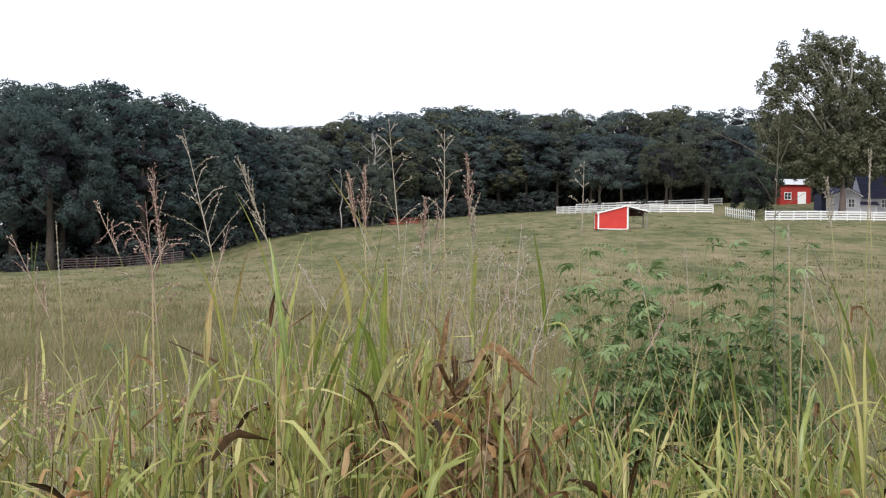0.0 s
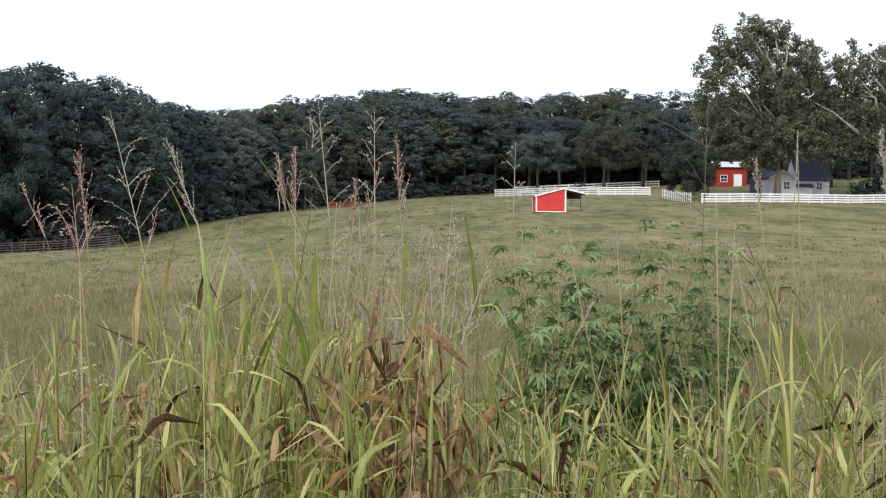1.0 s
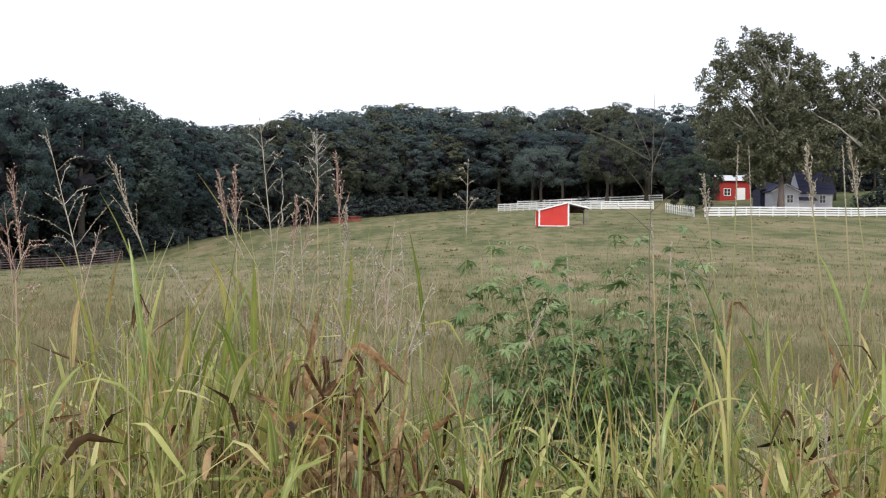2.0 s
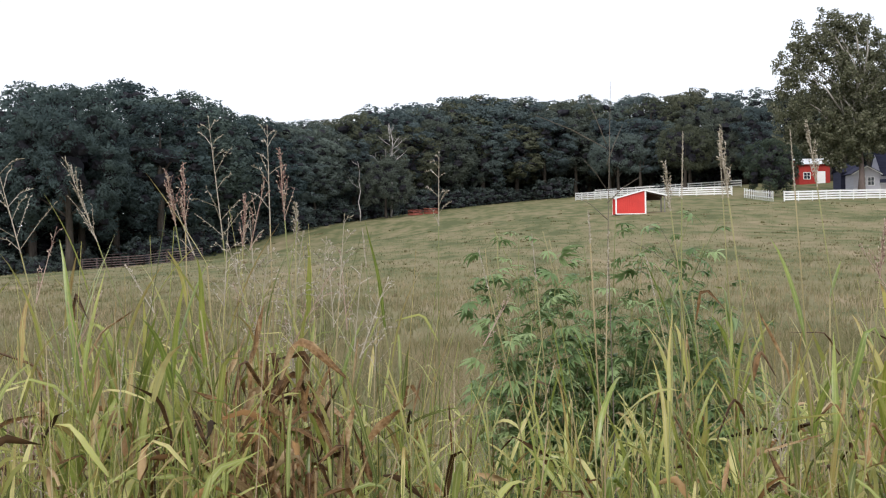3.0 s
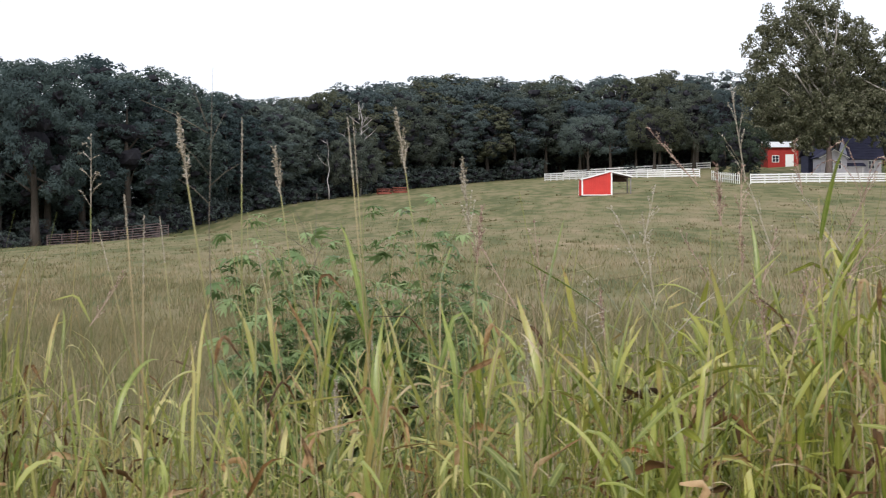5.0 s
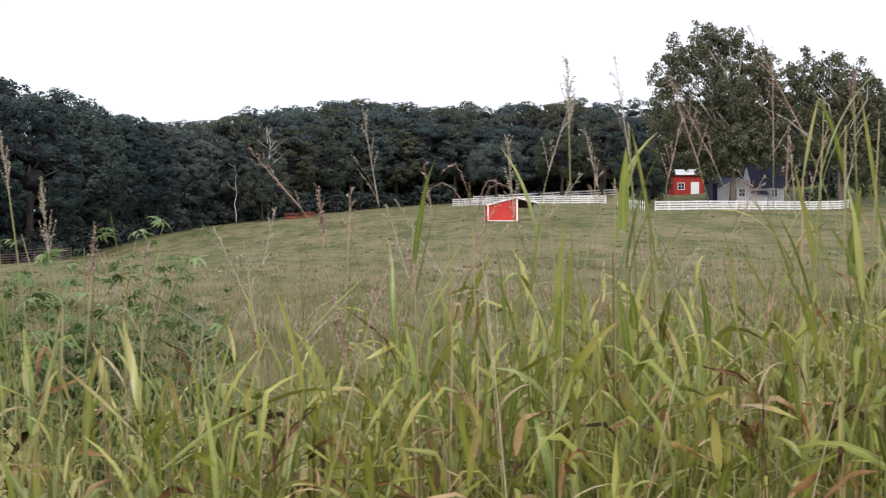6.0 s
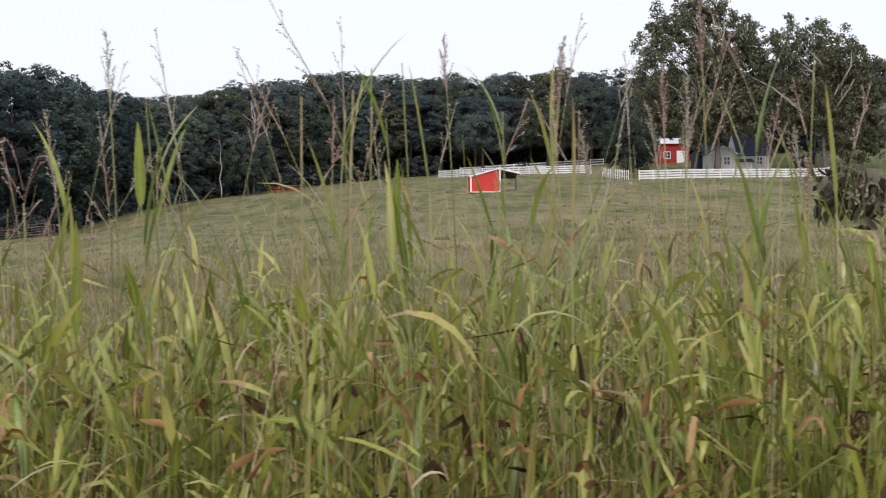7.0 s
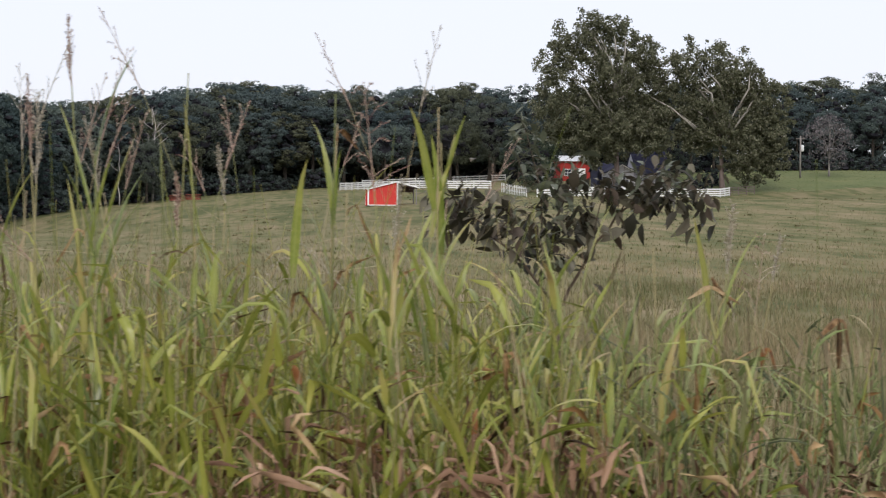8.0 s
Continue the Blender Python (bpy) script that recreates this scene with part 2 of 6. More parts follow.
M["brown_mass"] = surface("brown_and_green_grass", [(0.2, (0.052, 0.064, 0.030)), (0.34, (0.133, 0.175, 0.057)), (0.5, (0.218, 0.278, 0.094)), (0.64, (0.294, 0.345, 0.132)), (0.76, (0.304, 0.265, 0.154)), (0.86, (0.190, 0.138, 0.083)), (0.95, (0.095, 0.069, 0.044))], 0.6, "island", scale=5, fine=50, bump=0.12, translucent=0.25, spec=0.2, mixrand=0.8, dist=0.002, dry_tip=0.08, midrib=(0.40, 0.40, 0.22))
M["yellow_blade"] = surface("yellowing_grass_leaf", [(0.2, (0.225, 0.257, 0.058)), (0.45, (0.343, 0.347, 0.086)), (0.62, (0.433, 0.388, 0.125)), (0.75, (0.406, 0.298, 0.115)), (0.88, (0.235, 0.135, 0.058))], 0.45, "each", scale=14, fine=90, bump=0.2, translucent=0.35, spec=0.45, dist=0.002, dry_tip=0.12, midrib=(0.50, 0.47, 0.2))
M["dead_blade"] = surface("dried_brown_leaf", [(0.30, (0.045, 0.024, 0.011)), (0.40, (0.125, 0.066, 0.027)), (0.48, (0.25, 0.142, 0.060)), (0.56, (0.40, 0.27, 0.135)), (0.64, (0.50, 0.38, 0.22)), (0.72, (0.30, 0.145, 0.06)), (0.8, (0.16, 0.07, 0.03))], 0.65, "each", scale=34, fine=130, bump=0.6, translucent=0.3, spec=0.3, mixrand=0.3, dist=0.004, grain=0.45, dry_tip=-0.10, midrib=(0.32, 0.21, 0.11))
M["rust_blade"] = surface("rust_coloured_dead_leaf", [(0.34, (0.048, 0.022, 0.012)), (0.45, (0.161, 0.066, 0.025)), (0.53, (0.273, 0.126, 0.048)), (0.6, (0.205, 0.081, 0.031)), (0.68, (0.098, 0.040, 0.021))], 0.75, "each", scale=45, fine=160, bump=0.5, translucent=0.15, spec=0.2, mixrand=0.08, dist=0.004, dry_tip=-0.06, midrib=(0.24, 0.13, 0.06))
M["straw"] = surface("dry_straw", [(0.15, (0.10, 0.065, 0.035)), (0.35, (0.26, 0.19, 0.105)), (0.55, (0.44, 0.36, 0.21)), (0.75, (0.60, 0.52, 0.35)), (0.9, (0.34, 0.20, 0.13))], 0.6, "island", scale=9, fine=60, bump=0.1, translucent=0.15, spec=0.35, mixrand=0.75)
M["litter"] = surface("dried_leaf_litter", [(0.2, (0.032, 0.02, 0.009)), (0.38, (0.105, 0.057, 0.022)), (0.5, (0.221, 0.122, 0.047)), (0.62, (0.378, 0.23, 0.102)), (0.74, (0.504, 0.363, 0.204)), (0.86, (0.273, 0.108, 0.038))], 0.8, "island", scale=15, fine=70, bump=0.3, translucent=0.15, spec=0.15, mixrand=0.7, dist=0.003)
M["dead_mat"] = surface("matted_pinkish_dead_grass", [(0.2, (0.098, 0.054, 0.034)), (0.4, (0.238, 0.138, 0.089)), (0.6, (0.406, 0.252, 0.168)), (0.8, (0.588, 0.396, 0.273))], 0.8, "island", scale=15, fine=70, bump=0.3, translucent=0.2, spec=0.15, mixrand=0.7, dist=0.003)
M["stem"] = surface("grass_stem", [(0.2, (0.13, 0.15, 0.05)), (0.5, (0.24, 0.24, 0.09)), (0.8, (0.33, 0.26, 0.14))], 0.55, "each", scale=5, fine=40, bump=0.1, spec=0.3, mixrand=0.6)
M["seed_pink"] = surface("pinkish_seed_head", [(0.2, (0.20, 0.11, 0.095)), (0.45, (0.37, 0.24, 0.20)), (0.65, (0.52, 0.40, 0.32)), (0.85, (0.66, 0.58, 0.47))], 0.7, "island", scale=20, fine=80, bump=0, translucent=0.2, spec=0.25, mixrand=0.7)
M["seed_tan"] = surface("straw_seed_head", [(0.2, (0.245, 0.213, 0.146)), (0.5, (0.431, 0.378, 0.291)), (0.8, (0.647, 0.592, 0.526))], 0.7, "island", scale=20, fine=80, bump=0, translucent=0.2, spec=0.25, mixrand=0.7)
M["bush_leaf"] = surface("weed_leaf", [(0.2, (0.116, 0.185, 0.070)), (0.5, (0.198, 0.286, 0.111)), (0.8, (0.308, 0.392, 0.180))], 0.5, "each", scale=9, fine=60, bump=0.25, translucent=0.35, spec=0.4, mixrand=0.6, dist=0.003)
# sapling leaf in two tones: dark as if backlit
M["sap_leaf"] = surface("dark_sapling_leaf", [(0.2, (0.024, 0.023, 0.015)), (0.45, (0.052, 0.046, 0.030)), (0.6, (0.09, 0.066, 0.05)), (0.72, (0.12, 0.112, 0.075)), (0.85, (0.20, 0.185, 0.135))], 0.5, "each", scale=7, fine=50, bump=0.25, translucent=0.18, spec=0.3, mixrand=0.7, dist=0.003)
# and a paler copy, coloured as if sky light caught it
M["sap_leaf_lit"] = surface("sky_lit_sapling_leaf", [(0.25, (0.07, 0.08, 0.05)), (0.5, (0.13, 0.145, 0.095)), (0.75, (0.23, 0.245, 0.18))], 0.45, "each", scale=7, fine=50, bump=0.25, translucent=0.2, spec=0.5, mixrand=0.7, dist=0.003)
M["field_weed_leaf"] = surface("pasture_weed_leaf", [(0.2, (0.075, 0.085, 0.042)), (0.5, (0.12, 0.122, 0.06)), (0.8, (0.18, 0.165, 0.09))], 0.8, "island", scale=2, fine=9, bump=0, translucent=0.15, spec=0.1)
M["twig"] = surface("brown_twig", [(0.3, (0.07, 0.05, 0.035)), (0.7, (0.14, 0.105, 0.075))], 0.85, "object", scale=6, fine=40, bump=0.3)
M["dry_stalk"] = surface("dry_weed_stalk", [(0.3, (0.096, 0.082, 0.061)), (0.7, (0.192, 0.164, 0.127))], 0.8, "object", scale=6, fine=40, bump=0.3)


# ---------------------------------------------------------------- mesh helpers
class Geo:
    """Gathers vertices and faces of one mesh."""

    def __init__(self):
        self.v, self.f, self.leaf = [], [], []

    def add(self, verts, faces, leaf=None):
        o = len(self.v)
        self.v.extend(verts)
        self.leaf.extend(leaf or [(0.35, 0.6)] * len(verts))
        self.f.extend([tuple(i + o for i in f) for f in faces])

    def mesh(self, name, material, smooth=True, weld=False):
        me = bpy.data.meshes.new(name)
        me.from_pydata([tuple(p) for p in self.v], [], self.f)
        me.materials.append(material)
        if "leaf_coordinates" in material:
            me.attributes.new("leaf", "FLOAT2", "POINT").data.foreach_set("vector", np.array(self.leaf, np.float32).ravel())
        if weld:
            bm = bmesh.new()
            bm.from_mesh(me)
            bmesh.ops.remove_doubles(bm, verts=bm.verts, dist=0.002)
            bm.to_mesh(me)
            bm.free()
        if smooth:
            me.shade_smooth()
        me.update()
        return me


def empty(name, label, category, group="", m=None):
    ob = new(name)
    ob.empty_display_size = 0.2
    tagged(ob, label, category, group)
    if m is not None:
        ob.matrix_world = m
    return ob


def part(name, me, parent, label="", m=None):
    ob = new(name, me)
    ob.parent = parent
    if m is not None:
        ob.matrix_basis = m
    if label:
        tagged(ob, label)
    return ob


def box(g, x0, x1, y0, y1, z0, z1, bevel=0.0):
    if not bevel:
        v = [(x, y, z) for z in (z0, z1) for y in (y0, y1) for x in (x0, x1)]
        g.add(v, [(0, 2, 3, 1), (4, 5, 7, 6), (0, 1, 5, 4), (2, 6, 7, 3), (0, 4, 6, 2), (1, 3, 7, 5)])
        return
    b = bevel
    ring = lambda i: [(x0 + i, y0), (x1 - i, y0), (x1, y0 + i), (x1, y1 - i), (x1 - i, y1), (x0 + i, y1), (x0, y1 - i), (x0, y0 + i)]
    v = [(*p, z0) for p in ring(b)] + [(*p, z1) for p in ring(b)]
    g.add(v, [tuple(range(7, -1, -1)), tuple(range(8, 16))] + [(i, (i + 1) % 8, (i + 1) % 8 + 8, i + 8) for i in range(8)])


def tube(g, path, radii, sides=5, cap=True):
    """A tapered tube along a path of points."""
    path = [Vector(p) for p in path]
    rows = []
    for i, p in enumerate(path):
        d = (path[min(i + 1, len(path) - 1)] - path[max(i - 1, 0)]).normalized()
        a = d.cross(Vector((0.31, 0.94, 0.13))).normalized()
        b = d.cross(a)
        rows.append([p + (a * math.cos(k * math.tau / sides) + b * math.sin(k * math.tau / sides)) * radii[i] for k in range(sides)])
    v = [q for r in rows for q in r]
    f = [(i * sides + k, i * sides + (k + 1) % sides, (i + 1) * sides + (k + 1) % sides, (i + 1) * sides + k) for i in range(len(path) - 1) for k in range(sides)]
    if cap:
        f += [tuple(range(sides - 1, -1, -1)), tuple(range((len(path) - 1) * sides, len(path) * sides))]
    g.add(v, f)


def slab(g, corners, thick):
    """A flat panel with four or more corners and a thickness, pushed out against its normal."""
    c = [Vector(p) for p in corners]
    n = (c[1] - c[0]).cross(c[2] - c[0]).normalized() * thick
    k = len(c)
    g.add(c + [p - n for p in c], [tuple(range(k)), tuple(range(2 * k - 1, k - 1, -1))] + [(i, i + k, (i + 1) % k + k, (i + 1) % k) for i in range(k)])


def quads_mesh(name, p, a, b, material, fold=0.0, normal=None):
    """Many small leaf shapes: centres p, half axes a and b (arrays of n x 3), pointed at both ends."""
    n = len(p)
    mid = p if normal is None else p - normal * fold
    v = np.stack([p - a, mid + b, p + a * 1.05, mid - b], 1).reshape(-1, 3)
    me = bpy.data.meshes.new(name)
    me.from_pydata(v.tolist(), [], np.arange(4 * n).reshape(n, 4).tolist())
    me.materials.append(material)
    me.update()
    return me


# ---------------------------------------------------------------- ground
SLOPE = (-1.49, 2.972, -0.475, 6.032, -0.815, -0.988, 0.185, -0.192, -3.567, 1.304)
KNOLLS = ((16, 172, 26, 0.42), (30, 226, 20, 0.65), (70, 215, 24, -1.74), (-34, 186, 18, -1.55), (-22, 238, 20, 0.17), (93, 255, 24, 0.77), (46, 278, 20, -0.07), (0, 85, 40, 0.44), (88, 203, 18, -0.19))


def ground_z(x, y):
    """Height of the pasture: level by the road, rising to the wooded hill."""
    x, y = np.asarray(x, float), np.asarray(y, float)
    X, Y = np.clip(x, -125, 130) / 100, np.clip(y - 25, 0, 400) / 100
    terms = (Y, Y**2, Y**3, X * Y, X * Y**2, X**2 * Y, X**2 * Y**2, X * Y**3, X**3 * Y, X**3 * Y**2)
    z = sum(c * t for c, t in zip(SLOPE, terms))
    for a, b, s, h in KNOLLS:
        z = z + h * np.exp(-((x - a) ** 2 + (y - b) ** 2) / (2 * s * s))
    return z + 0.015 * np.sin(x * 0.9 + 1.3 * np.sin(y * 0.31)) * np.clip((y - 8) / 20, 0, 1) - 0.07


def gz(x, y):
    return float(ground_z(x, y))


def build_ground():
    s = np.linspace(-1, 1, 121)
    xs = np.sinh(s * 5.2) / np.sinh(5.2) * 2600
    xs = np.unique(np.concatenate([xs, np.arange(-110, 140, 4.0)]))
    ys = np.unique(np.concatenate([np.sinh(s * 5.2) / np.sinh(5.2) * 2600, np.arange(-6, 330, 4.0)]))
    gx, gy = np.meshgrid(xs, ys)
    v = np.stack([gx, gy, ground_z(gx, gy)], -1).reshape(-1, 3)
    w, h = len(xs), len(ys)
    i = (np.arange(h - 1)[:, None] * w + np.arange(w - 1)).reshape(-1)
    me = bpy.data.meshes.new("ground")
    me.from_pydata(v.tolist(), [], np.stack([i, i + 1, i + w + 1, i + w], 1).tolist())
    me.materials.append(M["field"])
    me.shade_smooth()
    tagged(new("ground", me), "rolling pasture of tan and olive grass rising to woods", "ground", kind="structure")


build_ground()

# ---------------------------------------------------------------- trees
rng = np.random.default_rng(7)


def unit(a):
    return a / np.linalg.norm(a, axis=-1, keepdims=True)


def ball(level):
    """Corners and faces of a small icosphere."""
    bm = bmesh.new()
    bmesh.ops.create_icosphere(bm, subdivisions=level, radius=1)
    bm.verts.ensure_lookup_table()
    v, f = np.array([q.co[:] for q in bm.verts]), np.array([[q.index for q in t.verts] for t in bm.faces])
    bm.free()
    return v, f


BALLS = {1: ball(1), 2: ball(2)}


def crown_mesh(name, material, rg, rx, ry, z0, z1, blobs, leaves, size, shape=1.0, lump=0.27, hollow=0.45):
    """A crown of leaf sprays gathered on uneven boughs."""
    zc, rz = (z0 + z1) / 2, (z1 - z0) / 2
    d = unit(rg.normal(size=(blobs, 3)))
    rad = hollow + (1 - hollow) * rg.random((blobs, 1)) ** 0.6
    c = d * rad * 0.80
    taper = 1 - shape * 0.35 * np.clip(c[:, 2:3], 0, 1) ** 2
    c[:, :2] *= taper
    br = lump * (0.6 + 0.7 * rg.random(blobs))
    pick = rg.choice(blobs, leaves, p=br**2 / (br**2).sum())
    dirs = unit(rg.normal(size=(leaves, 3)) + 0.7 * c[pick] + np.array([0, 0, 0.35]))
    p = c[pick] + dirs * (br[pick] * (0.78 + 0.27 * rg.random(leaves)))[:, None]
    fit_r = np.percentile(np.hypot(p[:, 0], p[:, 1]), 98)
    lo, hi = np.percentile(p[:, 2], (1, 99.95))
    grow = np.array([rx / fit_r, ry / fit_r, 2 * rz / (hi - lo)])
    shift = np.array([0, 0, zc - (hi + lo) / 2 * grow[2]])
    p = p * grow + shift
    nrm = unit(dirs + 0.22 * rg.normal(size=(leaves, 3)))
    a = unit(np.cross(nrm, rg.normal(size=(leaves, 3))))
    b = np.cross(nrm, a)
    s = size * (0.55 + 0.9 * rg.random((leaves, 1)))
    me = quads_mesh(name, p, a * s, b * s * (0.45 + 0.3 * rg.random((leaves, 1))), material, 0.18 * size, nrm)
    return me, c * grow + shift


def billow_mesh(name, material, rg, rx, ry, z0, z1, boughs, puffs, leaves, size, level=2):
    """A dense crown: boughs set round the tree, each piled with flat leafy puffs of a metre or two."""
    half = np.array([rx, ry, (z1 - z0) / 2])
    k = np.arange(boughs)
    up = 1 - 1.8 * (k + 0.5) / boughs
    az = k * 2.39996 + rg.normal(size=boughs) * 0.4
    flat = np.sqrt(np.clip(1 - up**2, 0, 1))
    br = rx * (0.27 + 0.13 * rg.random(boughs)) * (24 / boughs) ** 0.4
    squash = np.array([1, 1, 0.88])
    c = np.stack([np.cos(az) * flat, np.sin(az) * flat, up], 1) * (0.97 + 0.09 * rg.normal(size=(boughs, 1))) * (half - 0.85 * np.array([1, 1, 0.8]) * br.mean())
    n = boughs * puffs
    own = np.repeat(k, puffs)
    out = unit(c / half)
    pd = unit(rg.normal(size=(n, 3)) + 0.8 * out[own] + np.array([0, 0, 0.25]))
    pr = br[own] * (0.26 + 0.26 * rg.random(n))
    pc = c[own] + pd * (br[own] * (0.66 + 0.26 * rg.random(n)))[:, None] * squash
    pick = rg.choice(n, leaves, p=pr**2 / (pr**2).sum())
    dirs = unit(rg.normal(size=(leaves, 3)) + 0.7 * pd[pick] + np.array([0, 0, 0.38]))
    p = pc[pick] + dirs * (pr[pick] * (0.55 + 0.55 * rg.random(leaves) ** 0.6))[:, None] * np.array([1.05, 1.05, 0.85])
    centre = np.array([0, 0, (z0 + z1) / 2])
    nrm = unit(dirs + 0.30 * rg.normal(size=(leaves, 3)))
    a = unit(np.cross(nrm, rg.normal(size=(leaves, 3))))
    w = np.cross(nrm, a) * (0.6 + 0.4 * rg.random((leaves, 1)))
    sz = size * (0.5 + 0.9 * rg.random((leaves, 3)))
    spin = np.array([0, 2.1, 4.2]) + 0.45 * rg.normal(size=(leaves, 3))
    p = p + centre
    corners = p[:, None] + (sz * np.cos(spin))[..., None] * a[:, None] + (sz * np.sin(spin))[..., None] * w[:, None]
    # dark balls inside the boughs, coloured as the crown's inner shade
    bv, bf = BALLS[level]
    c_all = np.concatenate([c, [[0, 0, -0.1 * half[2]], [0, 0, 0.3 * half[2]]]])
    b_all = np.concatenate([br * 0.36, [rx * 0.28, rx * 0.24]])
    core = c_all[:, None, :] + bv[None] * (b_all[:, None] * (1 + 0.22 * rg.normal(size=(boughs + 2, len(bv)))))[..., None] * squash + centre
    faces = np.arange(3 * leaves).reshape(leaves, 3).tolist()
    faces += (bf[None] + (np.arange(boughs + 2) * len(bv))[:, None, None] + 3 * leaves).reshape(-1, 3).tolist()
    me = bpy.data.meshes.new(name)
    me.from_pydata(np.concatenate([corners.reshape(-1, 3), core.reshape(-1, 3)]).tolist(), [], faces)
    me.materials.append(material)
    me.materials.append(M["crown_shade"])
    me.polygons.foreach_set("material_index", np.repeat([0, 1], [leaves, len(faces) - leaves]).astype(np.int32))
    me.update()
    return me, c + centre


def trunk_mesh(name, material, rg, h, r, targets, fork=0.25, lean=(0, 0)):
    g = Geo()
    n = 7
    path = [(lean[0] * (i / n) ** 2 + 0.12 * r * rg.normal(), lean[1] * (i / n) ** 2 + 0.12 * r * rg.normal(), h * i / n - (0.35 if i == 0 else 0)) for i in range(n + 1)]
    tube(g, path, [r * (1.45 if i == 0 else 1.0 - 0.85 * i / n) for i in range(n + 1)], 7)
    for t in targets:
        s = fork + (0.75 - fork) * rg.random()
        i = int(s * n)
        a = Vector(path[i]).lerp(Vector(path[i + 1]), s * n - i)
        b = Vector(t)
        mid = a.lerp(b, 0.5) + Vector((0, 0, 0.08 * (b - a).length)) + Vector(rg.normal(size=3)) * 0.06 * (b - a).length
        q = 0.42 * r * (1 - 0.55 * s)
        tube(g, [a, a.lerp(mid, 0.55), mid, mid.lerp(b, 0.6), b], [q, q * 0.8, q * 0.6, q * 0.38, q * 0.12], 4)
    return g.mesh(name, material)


def make_tree(name, label, category, group, leaf, bark, seed, h, r, z0, trunk_r, blobs, leaves, size, limbs=8, shape=1.0, lump=0.27, fork=0.25, m=None, core=0, puffs=8):
    rg = np.random.default_rng(seed)
    ob = empty(name, label, category, group, m)
    if core:
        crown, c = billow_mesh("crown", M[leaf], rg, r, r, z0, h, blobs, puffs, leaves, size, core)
    else:
        crown, c = crown_mesh("crown", M[leaf], rg, r, r, z0, h, blobs, leaves, size, shape, lump)
    order = rg.permutation(len(c))[:limbs]
    part("trunk", trunk_mesh("trunk", M[bark], rg, h * 0.86, trunk_r, [c[i] for i in order], fork), ob)
    part("crown", crown, ob)
    return ob


def lobed_tree(name, label, group, leaf, seed, x, y, trunk_r, lobes, leaves, size):
    """A large tree whose crown is built of several uneven boughs: each lobe is (x, y, z, radius, fullness)."""
    rg = np.random.default_rng(seed)
    ob = empty(name, label, "tree", group, pose(x, y, gz(x, y)))
    cen, rad, wt = [], [], []
    for lx, ly, lz, r, full in lobes:
        n = 64
        d = unit(rg.normal(size=(n, 3)))
        cen.append(np.array([lx, ly, lz]) + d * r * (0.20 + 0.80 * rg.random((n, 1)) ** 0.6))
        rad.append(r * (0.09 + 0.13 * rg.random(n)))
        wt.append(np.full(n, full) * rad[-1] ** 2)
    cen, rad, wt = np.concatenate(cen), np.concatenate(rad), np.concatenate(wt)
    pick = rg.choice(len(cen), leaves, p=wt / wt.sum())
    mid = np.average(cen, axis=0, weights=wt)
    dirs = unit(rg.normal(size=(leaves, 3)) + 0.6 * unit(cen[pick] - mid) + np.array([0, 0, 0.25]))
    p = cen[pick] + dirs * (rad[pick] * (0.3 + 1.1 * rg.random(leaves) ** 0.8))[:, None]
    nrm = unit(dirs + 0.7 * rg.normal(size=(leaves, 3)))
    a = unit(np.cross(nrm, rg.normal(size=(leaves, 3))))
    sz = size * (0.55 + 0.9 * rg.random((leaves, 1)))
    crown = quads_mesh("crown", p, a * sz, np.cross(nrm, a) * sz * (0.5 + 0.3 * rg.random((leaves, 1))), M[leaf], 0.15 * size, nrm)
    top = max(l[2] for l in lobes)
    trunk = part("trunk", trunk_mesh("trunk", M["syc_bark"], rg, top * 0.8, trunk_r, [], 0.2, (-2.0, 0)), ob)
    part("crown", crown, ob)
    for lx, ly, lz, r, full in lobes:
        if lz < 10:
            continue
        for k in range(2):
            b = Vector((lx, ly, lz)) + Vector(unit(rg.normal(size=3))) * r * (0.5 + 0.4 * k)
            a0 = Vector((lx * 0.3, ly * 0.3 - 0.8, lz * rg.uniform(0.6, 0.78)))
            md = a0.lerp(b, 0.55) + Vector((0, -1.0 - 1.6 * k, 0.4)) + Vector(rg.normal(size=3)) * 0.4
            g = Geo()
            tube(g, [a0, a0.lerp(md, 0.5), md, md.lerp(b, 0.5), b], [0.11, 0.14, 0.12, 0.08, 0.03], 5)
            part("limb", g.mesh("limb", M["pale_bark"]), trunk, "pale mottled limb")
    return ob


def skyline(q):
    """Slope from the eye to the tree tops, by direction across the view."""
    return np.interp(q, (-0.34, -0.272, -0.262, -0.185, -0.16, -0.145, -0.12, -0.09, -0.065, -0.04, -0.01, 0.04, 0.075, 0.11, 0.145, 0.19, 0.30, 0.34, 0.42),
                     (0.058, 0.062, 0.100, 0.103, 0.090, 0.081, 0.0795, 0.077, 0.084, 0.087, 0.091, 0.091, 0.089, 0.090, 0.094, 0.092, 0.097, 0.099, 0.103))


WOODS = "trees of the hill wood"
kinds = []
for k in range(8):
    base_h = (17, 19, 18, 20, 16, 19, 19, 20)[k]
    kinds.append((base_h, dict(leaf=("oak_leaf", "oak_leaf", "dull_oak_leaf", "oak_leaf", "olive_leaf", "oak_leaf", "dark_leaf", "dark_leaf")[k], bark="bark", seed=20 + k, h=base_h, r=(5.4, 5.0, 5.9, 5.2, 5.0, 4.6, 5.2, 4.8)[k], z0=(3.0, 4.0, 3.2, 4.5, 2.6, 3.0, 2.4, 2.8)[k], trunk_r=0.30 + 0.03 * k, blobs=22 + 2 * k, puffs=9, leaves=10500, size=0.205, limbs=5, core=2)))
    kinds[-1] = (*kinds[-1], dict(kinds[-1][1], leaves=4400, size=0.26, core=1, limbs=3))
